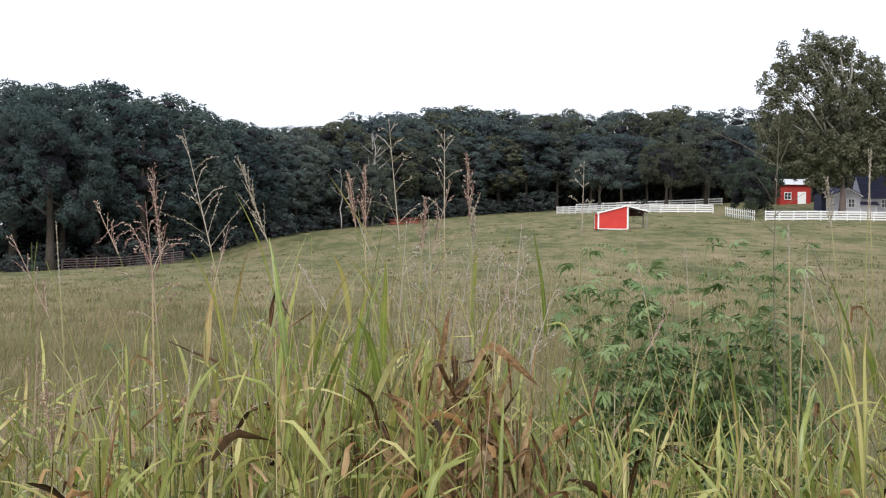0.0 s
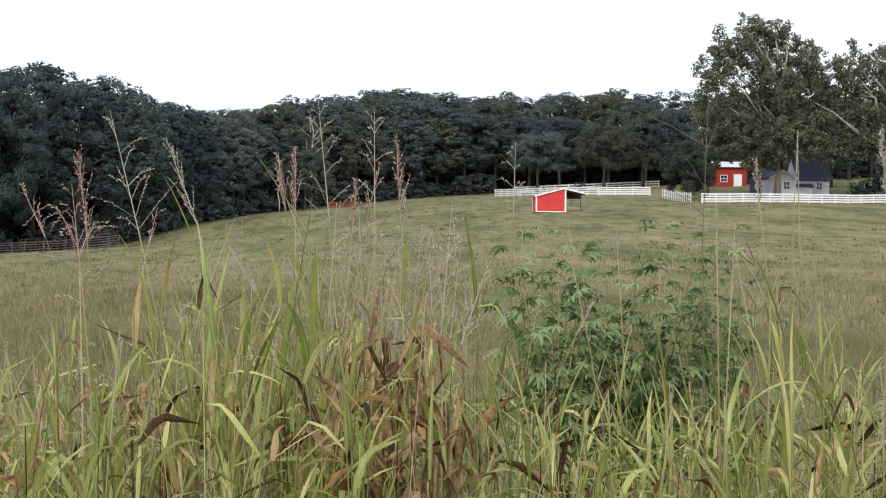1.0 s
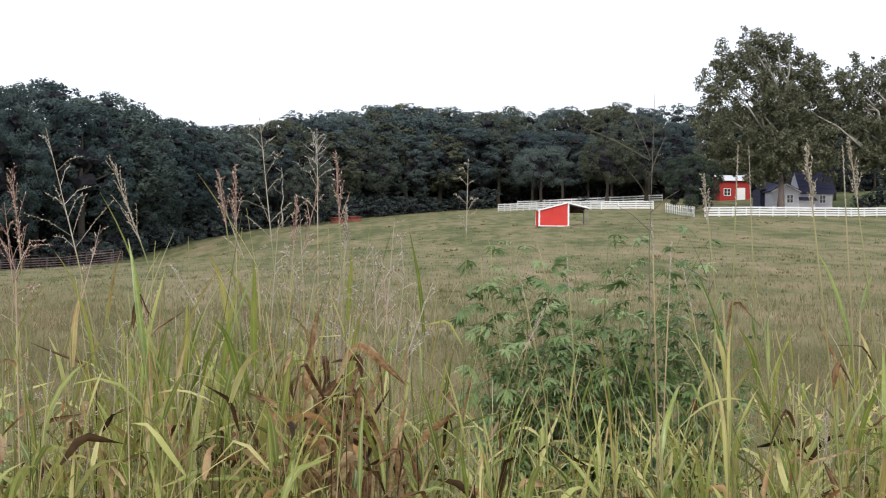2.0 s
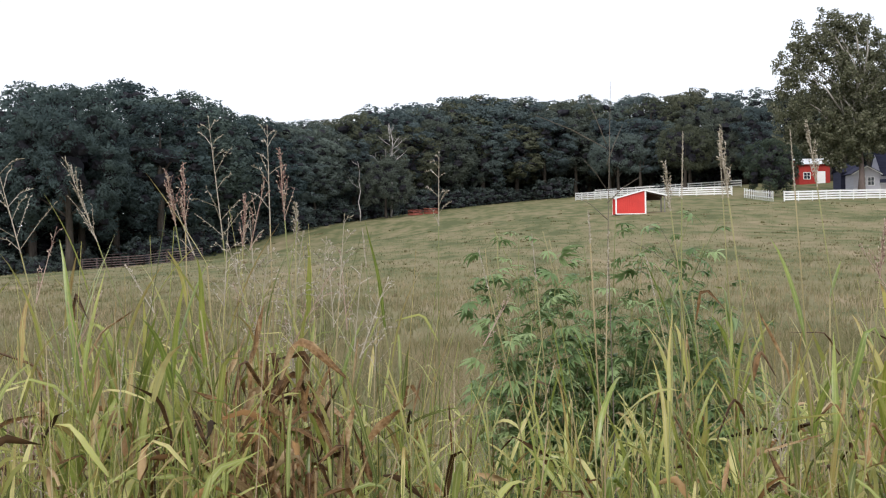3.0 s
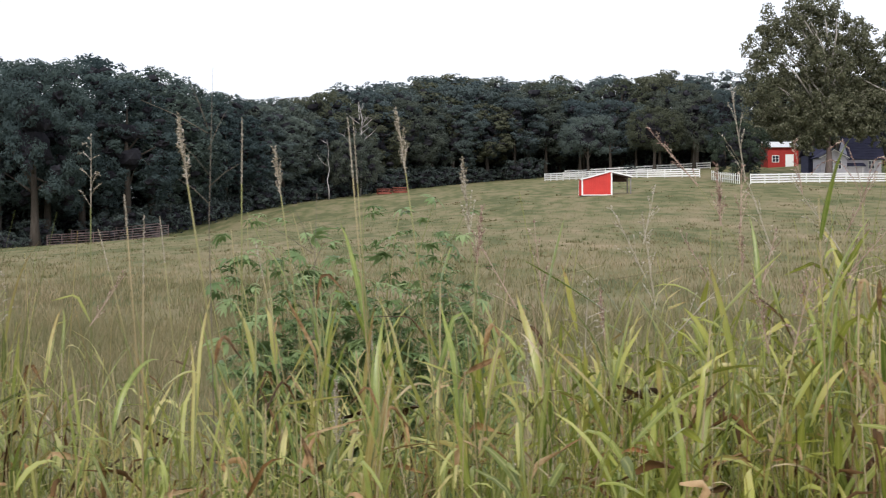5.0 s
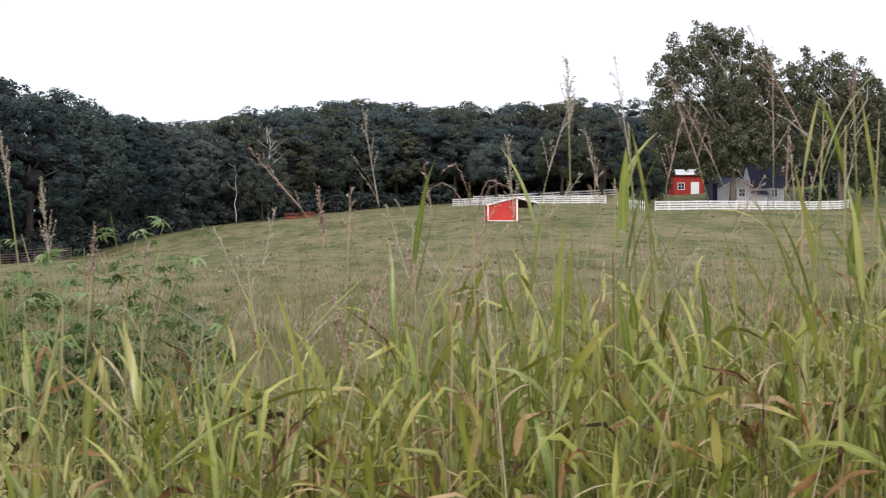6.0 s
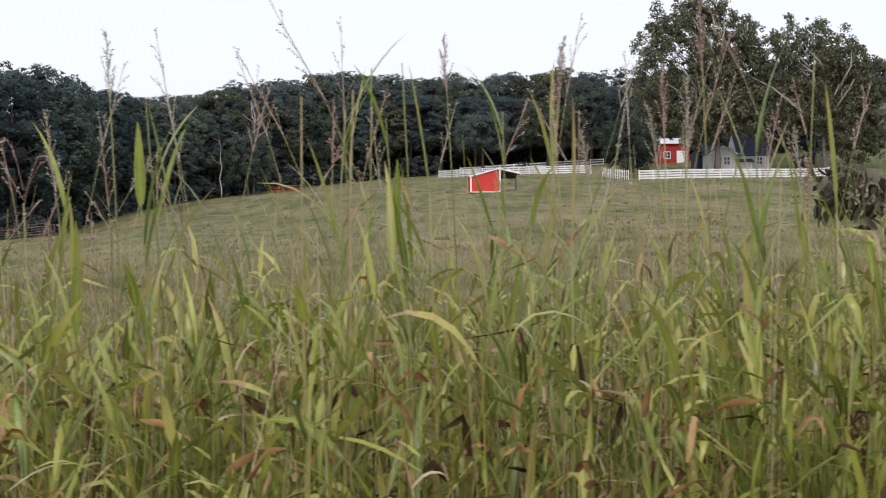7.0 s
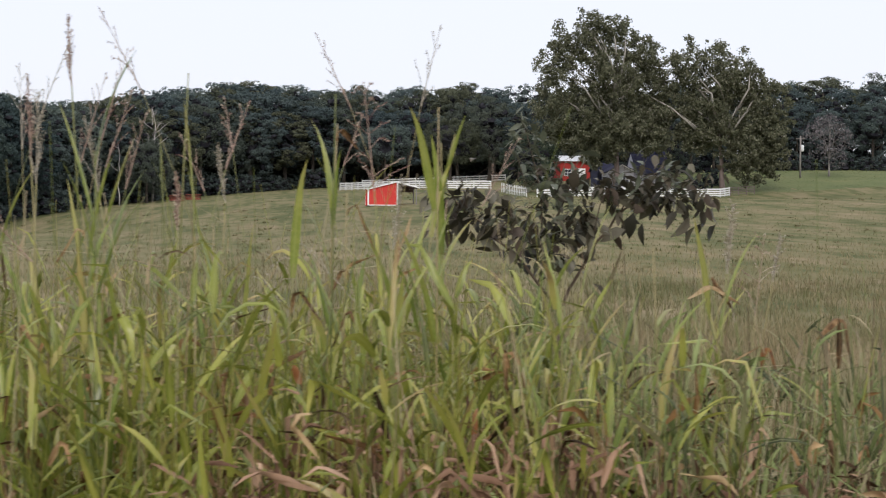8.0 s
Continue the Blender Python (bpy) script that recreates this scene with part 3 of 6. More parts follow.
protos = [None] * 16


def wood_tree(k, x, y, height, wide=1.0, turn=None, far=False):
    base_h, kw = kinds[k][0], kinds[k][2 if far else 1]
    k += 8 if far else 0
    s = height / base_h
    m = pose(x, y, gz(x, y) - 0.05, 0, 0, rng.uniform(0, 360) if turn is None else turn) @ Matrix.Diagonal((s * wide, s * wide, s, 1))
    if protos[k] is None:
        protos[k] = make_tree("oak_tree", ("brownish green oak in full summer leaf" if k % 8 == 2 else "tall oak of the grove by the corral, leaf colour darkened for thinner haze" if k % 8 > 5 else "broad dark green oak in full summer leaf"), "tree", WOODS, m=pose(0, 0, 0), **kw)
        protos[k].matrix_world = m
        return protos[k]
    q = protos[k].scale
    return copy_thing(protos[k], m @ Matrix.Diagonal((1 / q.x, 1 / q.y, 1 / q.z, 1)))


# edge of the wood: stations of the tree line, and how many rows stand behind it
EDGE = ((-75, 196), (-52, 186), (-33, 197), (-27, 222), (-20, 247), (-4, 282), (10, 297), (30, 301), (52, 296), (80, 277), (110, 280), (140, 282))


def edge_at(s):
    s = s * (len(EDGE) - 1)
    i = min(int(s), len(EDGE) - 2)
    return Vector(EDGE[i]).lerp(Vector(EDGE[i + 1]), s - i)


for row, (back_off, step, low) in enumerate(((0, 6.8, 0.83), (8, 7.0, 0.95), (19, 7.0, 0.98), (32, 12.0, 0.985))):
    length = sum((Vector(EDGE[i + 1]) - Vector(EDGE[i])).length for i in range(len(EDGE) - 1))
    n = int(length / step)
    for i in range(n):
        p = edge_at((i + 0.5 + rng.uniform(-0.3, 0.3)) / n)
        out_dir = Vector((p.x / p.y, 1)).normalized()
        x, y = p + out_dir * (back_off + rng.uniform(-1.5, 2.5))
        top = 1.5 + skyline(x / y) * y * (low + (rng.uniform(-0.07, 0.015) if row == 0 else rng.uniform(-0.035, 0.012)))
        hgt = min(max(top - gz(x, y), 9), 22.5)
        kind, wide, turn = int(rng.integers(0, 6)), rng.uniform(1.15, 1.5), rng.uniform(0, 360)
        if not -0.34 < x / y < 0.45:      # the wood ends here
            continue
        if x < -24 and y < 236:      # the grove by the corral takes the leaf darkened for thinner haze
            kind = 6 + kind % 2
        wood_tree(kind, x, y, hgt, wide, turn, far=row > 0)

# undergrowth along the wood's edge
shrub_proto = None
for i in range(190):
    p = edge_at((i + rng.uniform(0, 1)) / 190)
    x, y = p.x + rng.uniform(-1, 1), p.y + rng.uniform(-5.5, -1.0)
    if 24 < x < 84 and y < 292:
        y += 6
    if i % 2:
        y += 16
    elif 20 < x < 62:      # clear grass behind the paddock
        continue
    s = rng.uniform(0.7, 1.4) * (2.1 if i % 2 else 1)
    m = pose(x, y, gz(x, y) - 0.1, 0, 0, rng.uniform(0, 360)) @ Matrix.Diagonal((s * 1.15, s * 1.15, s, 1))
    if shrub_proto is None:
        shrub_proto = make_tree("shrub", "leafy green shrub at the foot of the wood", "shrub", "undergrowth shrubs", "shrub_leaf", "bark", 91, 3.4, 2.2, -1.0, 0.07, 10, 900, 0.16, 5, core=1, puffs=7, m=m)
    else:
        copy_thing(shrub_proto, m)

# thick brush inside the wood behind the paddock
for i in range(56):
    q = (i + rng.uniform(0, 1)) / 56
    x, y, s = -16 + 96 * q, np.interp(q, (0, 0.3, 0.75, 1), (284, 322, 318, 300)) + rng.uniform(-4, 6), rng.uniform(1.9, 2.7)
    copy_thing(shrub_proto, pose(x, y, gz(x, y) - 0.1, 0, 0, rng.uniform(0, 360)) @ Matrix.Diagonal((s * 1.2, s * 1.2, s, 1)))

# the two tall sycamores by the house, a dark broadleaf, and a spreading tree by the paddock
lobed_tree("sycamore_tree", "tall sycamore with pale limbs and thin olive foliage", "sycamores by the house", "syc_leaf", 5, 54.2, 224.5, 0.44, (
    (-8.3, 0, 16.4, 3.9, 0.75), (-5.8, 1, 20.4, 3.7, 0.7), (-3.7, -1, 22.2, 3.0, 0.62), (-0.0, 0.5, 20.3, 3.8, 0.65), (-2.9, 0.5, 17.8, 3.4, 0.6), (-0.7, -0.5, 22.1, 2.1, 0.5), (-7.4, 0.5, 18.6, 2.7, 0.5), (3.4, 0, 18.3, 3.7, 0.9),
    (3.8, 1, 14.1, 4.2, 1), (-1.8, -1, 15.3, 4.9, 0.9), (-7.6, 0.5, 11.1, 4.4, 1), (-1.5, 0, 10.2, 4.7, 1), (4.0, -0.5, 9.5, 3.6, 1), (-8.9, 0, 7.5, 2.9, 1), (-4.7, -1, 7.1, 3.1, 1), (-0.5, -1.5, 7.5, 3.1, 1),
    (3.4, -1, 7.7, 2.9, 1), (-7.0, -0.5, 6.3, 1.1, 0.4), (-4.3, -0.5, 4.7, 1.1, 1.2), (-3.1, -0.5, 4.0, 1.0, 1.1), (-1.1, -0.5, 5.0, 1.2, 1.1)), 72000, 0.16)
lobed_tree("sycamore_tree", "broad sycamore with pale limbs and olive foliage", "sycamores by the house", "syc_leaf", 11, 69.4, 225.1, 0.38, (
    (-6.4, 0, 16.1, 3.6, 0.8), (-3.8, 1, 18.1, 3.4, 0.6), (0.0, -0.5, 16.8, 3.8, 0.75), (3.4, 0.5, 15.2, 3.8, 0.9), (6.1, 0, 12.9, 3.5, 1), (7.2, 0, 9.3, 3.0, 1), (0.0, 0, 11.4, 4.9, 1), (-4.5, 0, 12.0, 3.7, 1),
    (3.6, 0.5, 8.2, 3.8, 1), (-0.7, -1, 8.0, 3.1, 1), (6.3, -1, 6.4, 2.7, 1), (2.2, -2, 5.8, 2.5, 1), (4.3, -0.5, 3.5, 2.7, 1), (7.0, 0, 4.0, 2.4, 1), (1.6, -1, 4.2, 2.2, 0.9), (-9.4, 0.5, 12.5, 2.9, 0.9),
    (-9.7, 0.5, 9.1, 3.4, 1), (-9.2, 0, 6.4, 2.6, 0.9), (-4.0, 0.5, 8.0, 3.1, 1)), 74000, 0.16)
make_tree("cedar_tree", "dark green broadleaf tree beside the white fence", "tree", "", "broadleaf_leaf", "bark", 13, 7.8, 3.9, -0.2, 0.16, 17, 9500, 0.15, 6, core=2, puffs=8, m=pose(40.2, 216, gz(40.2, 216)))
make_tree("spreading_tree", "round-crowned olive brown tree behind the paddock fence", "tree", "", "olive_leaf", "bark", 15, 10.4, 5.0, 3.2, 0.32, 24, 13000, 0.15, 7, core=2, puffs=9, m=pose(36.4, 270, gz(36.4, 270)))
make_tree("spreading_tree", "dark round-crowned tree behind the paddock fence", "tree", "", "oak_leaf", "bark", 17, 10.2, 5.0, 2.8, 0.3, 20, 12000, 0.155, 7, core=2, m=pose(26.5, 281, gz(26.5, 281)))
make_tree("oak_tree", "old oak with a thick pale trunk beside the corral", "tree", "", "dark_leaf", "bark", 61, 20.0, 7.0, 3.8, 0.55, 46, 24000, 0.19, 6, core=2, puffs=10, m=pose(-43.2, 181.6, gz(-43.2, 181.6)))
for tx, ty, ts in ((-45.8, 179.5, 0.75), (-47.5, 180.5, 0.6), (-44.2, 181.0, 0.5), (-50.5, 181.5, 0.9)):
    copy_thing(shrub_proto, pose(tx, ty, gz(tx, ty) - 0.1, 0, 0, rng.uniform(0, 360)) @ Matrix.Diagonal((ts, ts, ts, 1)))
for tx, ty, th in ((47.5, 268, 13), (43.5, 274, 14), (59.5, 268, 15), (64.5, 262, 14), (70.0, 262, 13), (67.5, 246, 9), (75.5, 265, 13)):
    wood_tree(int(rng.integers(0, 6)), tx, ty, th, 1.1)
for tx, ty, ts in ((66.4, 229, 0.75), (68.6, 231, 0.8), (71.5, 236, 0.9), (48.8, 252, 1.1), (31.5, 262, 0.6)):
    copy_thing(shrub_proto, pose(tx, ty, gz(tx, ty) - 0.1, 0, 0, rng.uniform(0, 360)) @ Matrix.Diagonal((ts, ts, ts, 1)))


def bare_tree(name, label, x, y, h, r, seed, bark, limbs=9, sub=4):
    """A leafless tree: trunk, limbs and twigs."""
    rg = np.random.default_rng(seed)
    ob = empty(name, label, "tree", "", pose(x, y, gz(x, y) - 0.05))
    g, tw = Geo(), Geo()
    path = [(0.2 * rg.normal(), 0.2 * rg.normal(), h * i / 6) for i in range(7)]
    tube(g, path, [r * (1 - 0.82 * i / 6) for i in range(7)], 6)
    trunk = part("trunk", g.mesh("trunk", M[bark]), ob)
    for i in range(limbs):
        s = rg.uniform(0.45, 0.95)
        a = Vector(path[0]).lerp(Vector(path[6]), s)
        ang = rg.uniform(0, math.tau)
        ln = h * rg.uniform(0.14, 0.30) * (1.35 - s)
        b = a + Vector((math.cos(ang) * ln, math.sin(ang) * ln, ln * rg.uniform(0.5, 1.1)))
        mid = a.lerp(b, 0.5) + Vector(rg.normal(size=3)) * 0.1 * ln
        g = Geo()
        tube(g, [a, mid, b], [r * 0.36, r * 0.26, r * 0.1], 5)
        part("limb", g.mesh("limb", M[bark]), trunk)
        for k in range(sub):
            c = a.lerp(b, rg.uniform(0.4, 1))
            e = c + Vector((rg.normal(), rg.normal(), abs(rg.normal()) + 0.2)) * ln * 0.22
            tube(tw, [c, e], [r * 0.11, r * 0.04], 4)
    tagged(part("twig_spray", tw.mesh("twig_spray", M[bark]), ob), kind="stuff")
    return ob


bare_tree("dead_tree", "bare bleached dead tree standing in the wood", -10.9, 254, 14.2, 0.20, 31, "bleached_wood", 11)
make_tree("spreading_tree", "low round-crowned dull green tree at the wood's edge", "tree", "", "dull_oak_leaf", "bark", 19, 9.2, 4.3, 0.6, 0.22, 22, 11000, 0.15, 6, core=2, puffs=9, m=pose(-11.5, 250, gz(-11.5, 250) - 0.05))
make_tree("dying_tree", "half-bare tree with dull greyish pink foliage by the lawn", "tree", "", "dull_leaf", "grey_wood", 37, 9.8, 4.3, 1.6, 0.16, 36, 1700, 0.16, 14, 0.8, 0.3, m=pose(92.2, 246, gz(92.2, 246)))
bare_tree("dead_tree", "thin pale dead trunk at the wood's edge", -15.05, 244, 9.0, 0.10, 39, "bleached_wood", 3, 1)

# ---------------------------------------------------------------- fences
def unit_box(name, material, bevel=0.12):
    g = Geo()
    box(g, -0.5, 0.5, -0.5, 0.5, 0, 1, bevel)
    return g.mesh(name, material, False)


POST, RAIL = unit_box("post", M["white_paint"]), unit_box("rail", M["white_paint"], 0.05)


def rail_fence(label, line, height=1.2, rails=4, gap=2.4, post_w=0.115, rail_h=0.18, post=POST, rail=RAIL, name="rail_fence", top=0.0):
    """Posts and rails along a line of ground points."""
    ob = empty(name, label, "fence")
    for a, b in zip(line, line[1:]):
        a, b = Vector(a), Vector(b)
        n = max(1, round((b - a).length / gap))
        stops = [a.lerp(b, i / n) for i in range(n + 1)]
        turn = math.degrees(math.atan2(b.y - a.y, b.x - a.x))
        for i, p in enumerate(stops):
            if i < n or b == Vector(line[-1]):
                jit = rng.uniform(-1.2, 1.2)
                part("post", post, ob, m=pose(p.x, p.y, gz(*p) - 0.05, jit, jit * 0.7, turn) @ Matrix.Diagonal((post_w, post_w, height + 0.05 + rng.uniform(-0.03, 0.04), 1)))
        for p, q in zip(stops, stops[1:]):
            zp, zq = gz(*p), gz(*q)
            ln = (q - p).length
            rise = math.atan2(zq - zp, ln)
            for k in range(rails):
                z = (zp + zq) / 2 + height * (k + 0.75) / (rails + 0.15) - rail_h / 2
                c = (p + q) / 2
                m = Matrix.Translation((c.x, c.y, z)) @ pose(0, 0, 0, 0, 0, turn) @ pose(0, 0, 0, 0, -math.degrees(rise) + rng.uniform(-0.3, 0.3), 0) @ pose(0, -post_w * 0.62, 0) @ Matrix.Diagonal((ln + 0.02, 0.045, rail_h, 1))
                part("rail", rail, ob, m=m)
    return ob


rail_fence("white four-rail board fence round the paddock", [(17.7, 258), (24, 240), (30.1, 229), (36.7, 225)])
rail_fence("white board fence across the upper paddock", [(22.9, 285), (31.8, 281), (46.3, 275)], rails=3)
rail_fence("white board fence in front of the grey house", [(37.9, 194.5), (51.2, 203), (65.3, 212), (68.0, 217)])
rail_fence("white paling fence at the paddock corner", [(36.7, 215), (36.95, 196.5)], gap=1.25, post_w=0.08, rails=2, rail_h=0.07)

PIPE = Geo()
tube(PIPE, [(0, 0, 0), (0, 0, 1)], [0.5, 0.5], 6)
PIPE_STEEL = PIPE.mesh("rail", M["steel"])
PIPE_RED = PIPE.mesh("ring_rail", M["red_pipe"])


def pipe(me, name, a, b, r, parent):
    a, b = Vector(a), Vector(b)
    d = b - a
    m = Matrix.Translation(a) @ d.to_track_quat("Z", "Y").to_matrix().to_4x4() @ Matrix.Diagonal((2 * r, 2 * r, d.length, 1))
    return part(name, me, parent, m=m)


def pipe_panel(label, a, b, height=1.55, rails=6, name="livestock_panel", group="livestock panels of the corral", uprights=3, r=0.035, category="fence panel"):
    """A steel livestock panel between two ground points."""
    ob = empty(name, label, category, group)
    za, zb = gz(*a), gz(*b)
    A, B = Vector((*a, za)), Vector((*b, zb))
    for k in range(rails):
        z = Vector((0, 0, 0.22 + (height - 0.25) * k / (rails - 1)))
        pipe(PIPE_STEEL, "rail", A + z, B + z, r, ob)
    for k in range(uprights):
        p = A.lerp(B, k / (uprights - 1))
        pipe(PIPE_STEEL, "upright", p - Vector((0, 0, 0.05)), p + Vector((0, 0, height)), r * 1.4, ob)
    return ob


STEEL_LABEL = "rusty galvanised pipe livestock panel in the grass"
corral = [(-41.6, 180.6), (-38.2, 180.0), (-34.7, 180.3), (-34.3, 183.9), (-32.0, 187.2), (-29.9, 190.0)]
for a, b in zip(corral, corral[1:]):
    pipe_panel(STEEL_LABEL, a, b)
for a, b in (((-40.6, 188), (-37.4, 188.6)), ((-37.4, 188.6), (-34.0, 189.8)), ((-34.0, 189.8), (-31.2, 191.5))):
    pipe_panel(STEEL_LABEL, a, b, 1.75)
pipe_panel("grey pipe farm gate closing the white fence", (68.2, 217.2), (72.4, 220), 1.15, 5, "farm_gate", "", 4, category="gate")


def feeder(x, y, r=1.15):
    """A round hay feeder of red pipe."""
    ob = empty("hay_feeder", "red pipe ring hay feeder standing in the field", "hay feeder", "red hay feeders", pose(x, y, gz(x, y)))
    n = 14
    for z in (0.06, 0.32, 0.55, 0.8):
        g = Geo()
        c = [(r * math.cos(i * math.tau / n), r * math.sin(i * math.tau / n), z) for i in range(n + 1)]
        tube(g, c, [0.04 if z < 0.7 else 0.05] * (n + 1), 5, False)
        part("ring", g.mesh("ring", M["red_pipe"]), ob)
    g = Geo()      # one bent sheet
    v = [(q * math.cos(i * math.tau / n), q * math.sin(i * math.tau / n), z) for q, z in ((r, 0.06), (r, 0.26), (r - 0.02, 0.26), (r - 0.02, 0.06)) for i in range(n)]
    g.add(v, [(k * n + i, k * n + (i + 1) % n, (k + 1) % 4 * n + (i + 1) % n, (k + 1) % 4 * n + i) for k in range(4) for i in range(n)])
    part("skirt", g.mesh("skirt", M["red_pipe"], False), ob, "red sheet skirt")
    for i in range(0, n, 2):
        a = i * math.tau / n
        pipe(PIPE_RED, "bar", (r * math.cos(a), r * math.sin(a), 0.26), (r * math.cos(a + 0.2), r * math.sin(a + 0.2), 0.8), 0.03, ob)


feeder(-7.1, 250.4)
feeder(-4.7, 251.2)

# ---------------------------------------------------------------- red run-in shed
def red_shed():
    x0, xr, xa, x1, y0, y1 = 0.0, 3.15, 3.0, 5.25, 0.0, 3.4
    zl, za, zr = 1.72, 2.52, 1.98
    at = Vector((16.27, 174, gz(17.8, 174.3) + 0.02))
    ob = empty("run_in_shed", "red metal run-in shed with white trim and open bay", "shed", "", Matrix.Translation(at))
    roof_z = lambda x: zl + (za - zl) * x / xa if x < xa else za + (zr - za) * (x - xa) / (x1 - xa)
    # ribbed red sheets
    g = Geo()
    def ribbed(p, q, top, flip):
        n = 14
        for i in range(n):
            a, b = Vector(p).lerp(Vector(q), i / n), Vector(p).lerp(Vector(q), (i + 1) / n)
            w = 0.86
            c = a.lerp(b, w)
            nrm = Vector(((q[1] - p[1]), -(q[0] - p[0]))).normalized() * 0.02 * flip
            ta, tb, tc = top(a), top(b), top(c)
            g.add([(*a, 0.05), (*c, 0.05), (*c, tc), (*a, ta)], [(0, 1, 2, 3)])
            e = c.lerp(b, 0.5) + nrm
            g.add([(*c, 0.05), (*e, 0.05), (*b, 0.05), (*b, tb), (*e, top(e)), (*c, tc)], [(0, 1, 4, 5), (1, 2, 3, 4)])
    ribbed((x0, y0), (xr, y0), lambda p: roof_z(p.x) - 0.03, 1)
    front = part("front_wall", g.mesh("front_wall", M["red_metal"], False, True), ob, "ribbed red sheet wall")
    g = Geo(); ribbed((x0, y1), (x0, y0), lambda p: zl - 0.03, 1)
    part("side_wall", g.mesh("side_wall", M["red_metal"], False, True), ob)
    g = Geo(); ribbed((xr, y1), (x0, y1), lambda p: roof_z(p.x) - 0.03, 1)
    part("back_wall", g.mesh("back_wall", M["red_metal"], False, True), ob)
    g = Geo(); ribbed((xr, y0 + 0.05), (xr, y1), lambda p: roof_z(xr) - 0.06, 1)
    part("inner_wall", g.mesh("inner_wall", M["red_metal"], False, True), ob)
    # roof sheets and trim
    for nm, xs in (("roof_left", (x0 - 0.12, xa)), ("roof_right", (xa, x1 + 0.1))):
        n = 12
        for i in range(n):
            g = Geo()
            ya, yb = y0 - 0.15 + (y1 + 0.3) * i / n, y0 - 0.15 + (y1 + 0.3) * (i + 1) / n - 0.02
            slab(g, [(xs[0], ya, roof_z(xs[0]) + 0.05), (xs[1], ya, roof_z(xs[1]) + 0.05), (xs[1], yb, roof_z(xs[1]) + 0.05), (xs[0], yb, roof_z(xs[0]) + 0.05)], 0.04)
            part("roof_sheet", g.mesh("roof_sheet", M["red_roof"], False), ob)
    g = Geo()
    for s in ((x0 - 0.14, xa), (xa, x1 + 0.12)):
        p, q = [Vector((x, y0 - 0.17, roof_z(x) + 0.075)) for x in s]
        slab(g, [p, q, q - Vector((0, 0, 0.15)), p - Vector((0, 0, 0.15))], -0.03)
    part("rake_trim", g.mesh("rake_trim", M["white_paint"], False), ob, "white painted trim board")
    def board(name, *b):
        g = Geo(); box(g, *b)
        part(name, g.mesh(name, M["white_paint"], False), front, "white painted trim board")
    board("corner_trim", x0 - 0.03, x0 + 0.13, y0 - 0.05, y0 - 0.02, 0.02, zl - 0.02)
    board("corner_trim", xr - 0.10, xr + 0.07, y0 - 0.05, y0 - 0.02, 0.02, roof_z(xr) - 0.08)
    board("base_trim", x0 + 0.13, xr - 0.10, y0 - 0.05, y0 - 0.02, 0.0, 0.10)
    board("corner_trim", x0 - 0.05, x0 - 0.02, y1 - 0.12, y1, 0.02, zl - 0.02)
    for x, y in ((x1 - 0.1, y0 + 0.05), (x1 - 0.1, y1 - 0.1)):
        g = Geo(); box(g, x - 0.06, x + 0.06, y - 0.06, y + 0.06, -0.1, roof_z(x) - 0.02, 0.015)
        part("post", g.mesh("post", M["grey_wood"], False), ob, "weathered timber post")
    for y in (y0 + 0.02, y1 - 0.1):
        g = Geo()
        slab(g, [(xr, y, roof_z(xr) - 0.02), (x1, y, roof_z(x1) - 0.02), (x1, y, roof_z(x1) - 0.2), (xr, y, roof_z(xr) - 0.22)], 0.06)
        part("rafter", g.mesh("rafter", M["dark_inside"], False), ob)
    g = Geo(); slab(g, [(xr + 0.02, y1, roof_z(xr) - 0.2), (x1 - 0.05, y1, roof_z(x1) - 0.2), (x1 - 0.05, y1, 1.5), (xr + 0.02, y1, 1.5)], 0.03)
    part("valance", g.mesh("valance", M["dark_inside"], False), ob)
    for y in (y0 + 0.06, y1 - 0.25):
        g = Geo()
        box(g, x0 - 0.1, xr + 0.1, y, y + 0.14, -0.25, 0.04, 0.02)
        part("skid", g.mesh("skid", M["dark_inside"], False), ob, "dark timber skid")


red_shed()


# ---------------------------------------------------------------- buildings beyond the fence
def window(parent, x, y, z, w, h, depth=0.08):
    g = Geo()
    t = 0.09
    for b in ((x - w / 2 - t, x + w / 2 + t, z - t, z), (x - w / 2 - t, x + w / 2 + t, z + h, z + h + t), (x - w / 2 - t, x - w / 2, z, z + h), (x + w / 2, x + w / 2 + t, z, z + h), (x - 0.03, x + 0.03, z, z + h), (x - w / 2, x + w / 2, z + h / 2 - 0.025, z + h / 2 + 0.025)):
        box(g, b[0], b[1], y - 0.07, y - 0.005, b[2], b[3])
    f = part("window", g.mesh("window", M["white_paint"], False), parent, "white framed sash window")
    g = Geo()
    box(g, x - w / 2, x + w / 2, y - 0.035, y - 0.015, z, z + h)
    part("pane", g.mesh("pane", M["glass"], False), f)


def clapboards(wall, x0, x1, y, z0, top, step=0.2):
    """Lapped boards on a wall that faces -y; top(x) gives the upper edge."""
    z = z0
    peak = max(top(x0), top(x1), top((x0 + x1) / 2))
    while z < peak - 0.02:
        zt = min(z + step, peak)
        xs = [x for x in np.linspace(x0, x1, 25) if top(x) >= zt - 0.01]
        if len(xs) > 1:
            a, b = xs[0], xs[-1]
            g = Geo()
            g.add([(a, y - 0.03, z), (b, y - 0.03, z), (b, y - 0.005, zt), (a, y - 0.005, zt), (a, y, z), (b, y, z)], [(0, 1, 2, 3), (4, 5, 1, 0)])
            part("clapboard", g.mesh("clapboard", M["siding"], False), wall)
        z = zt


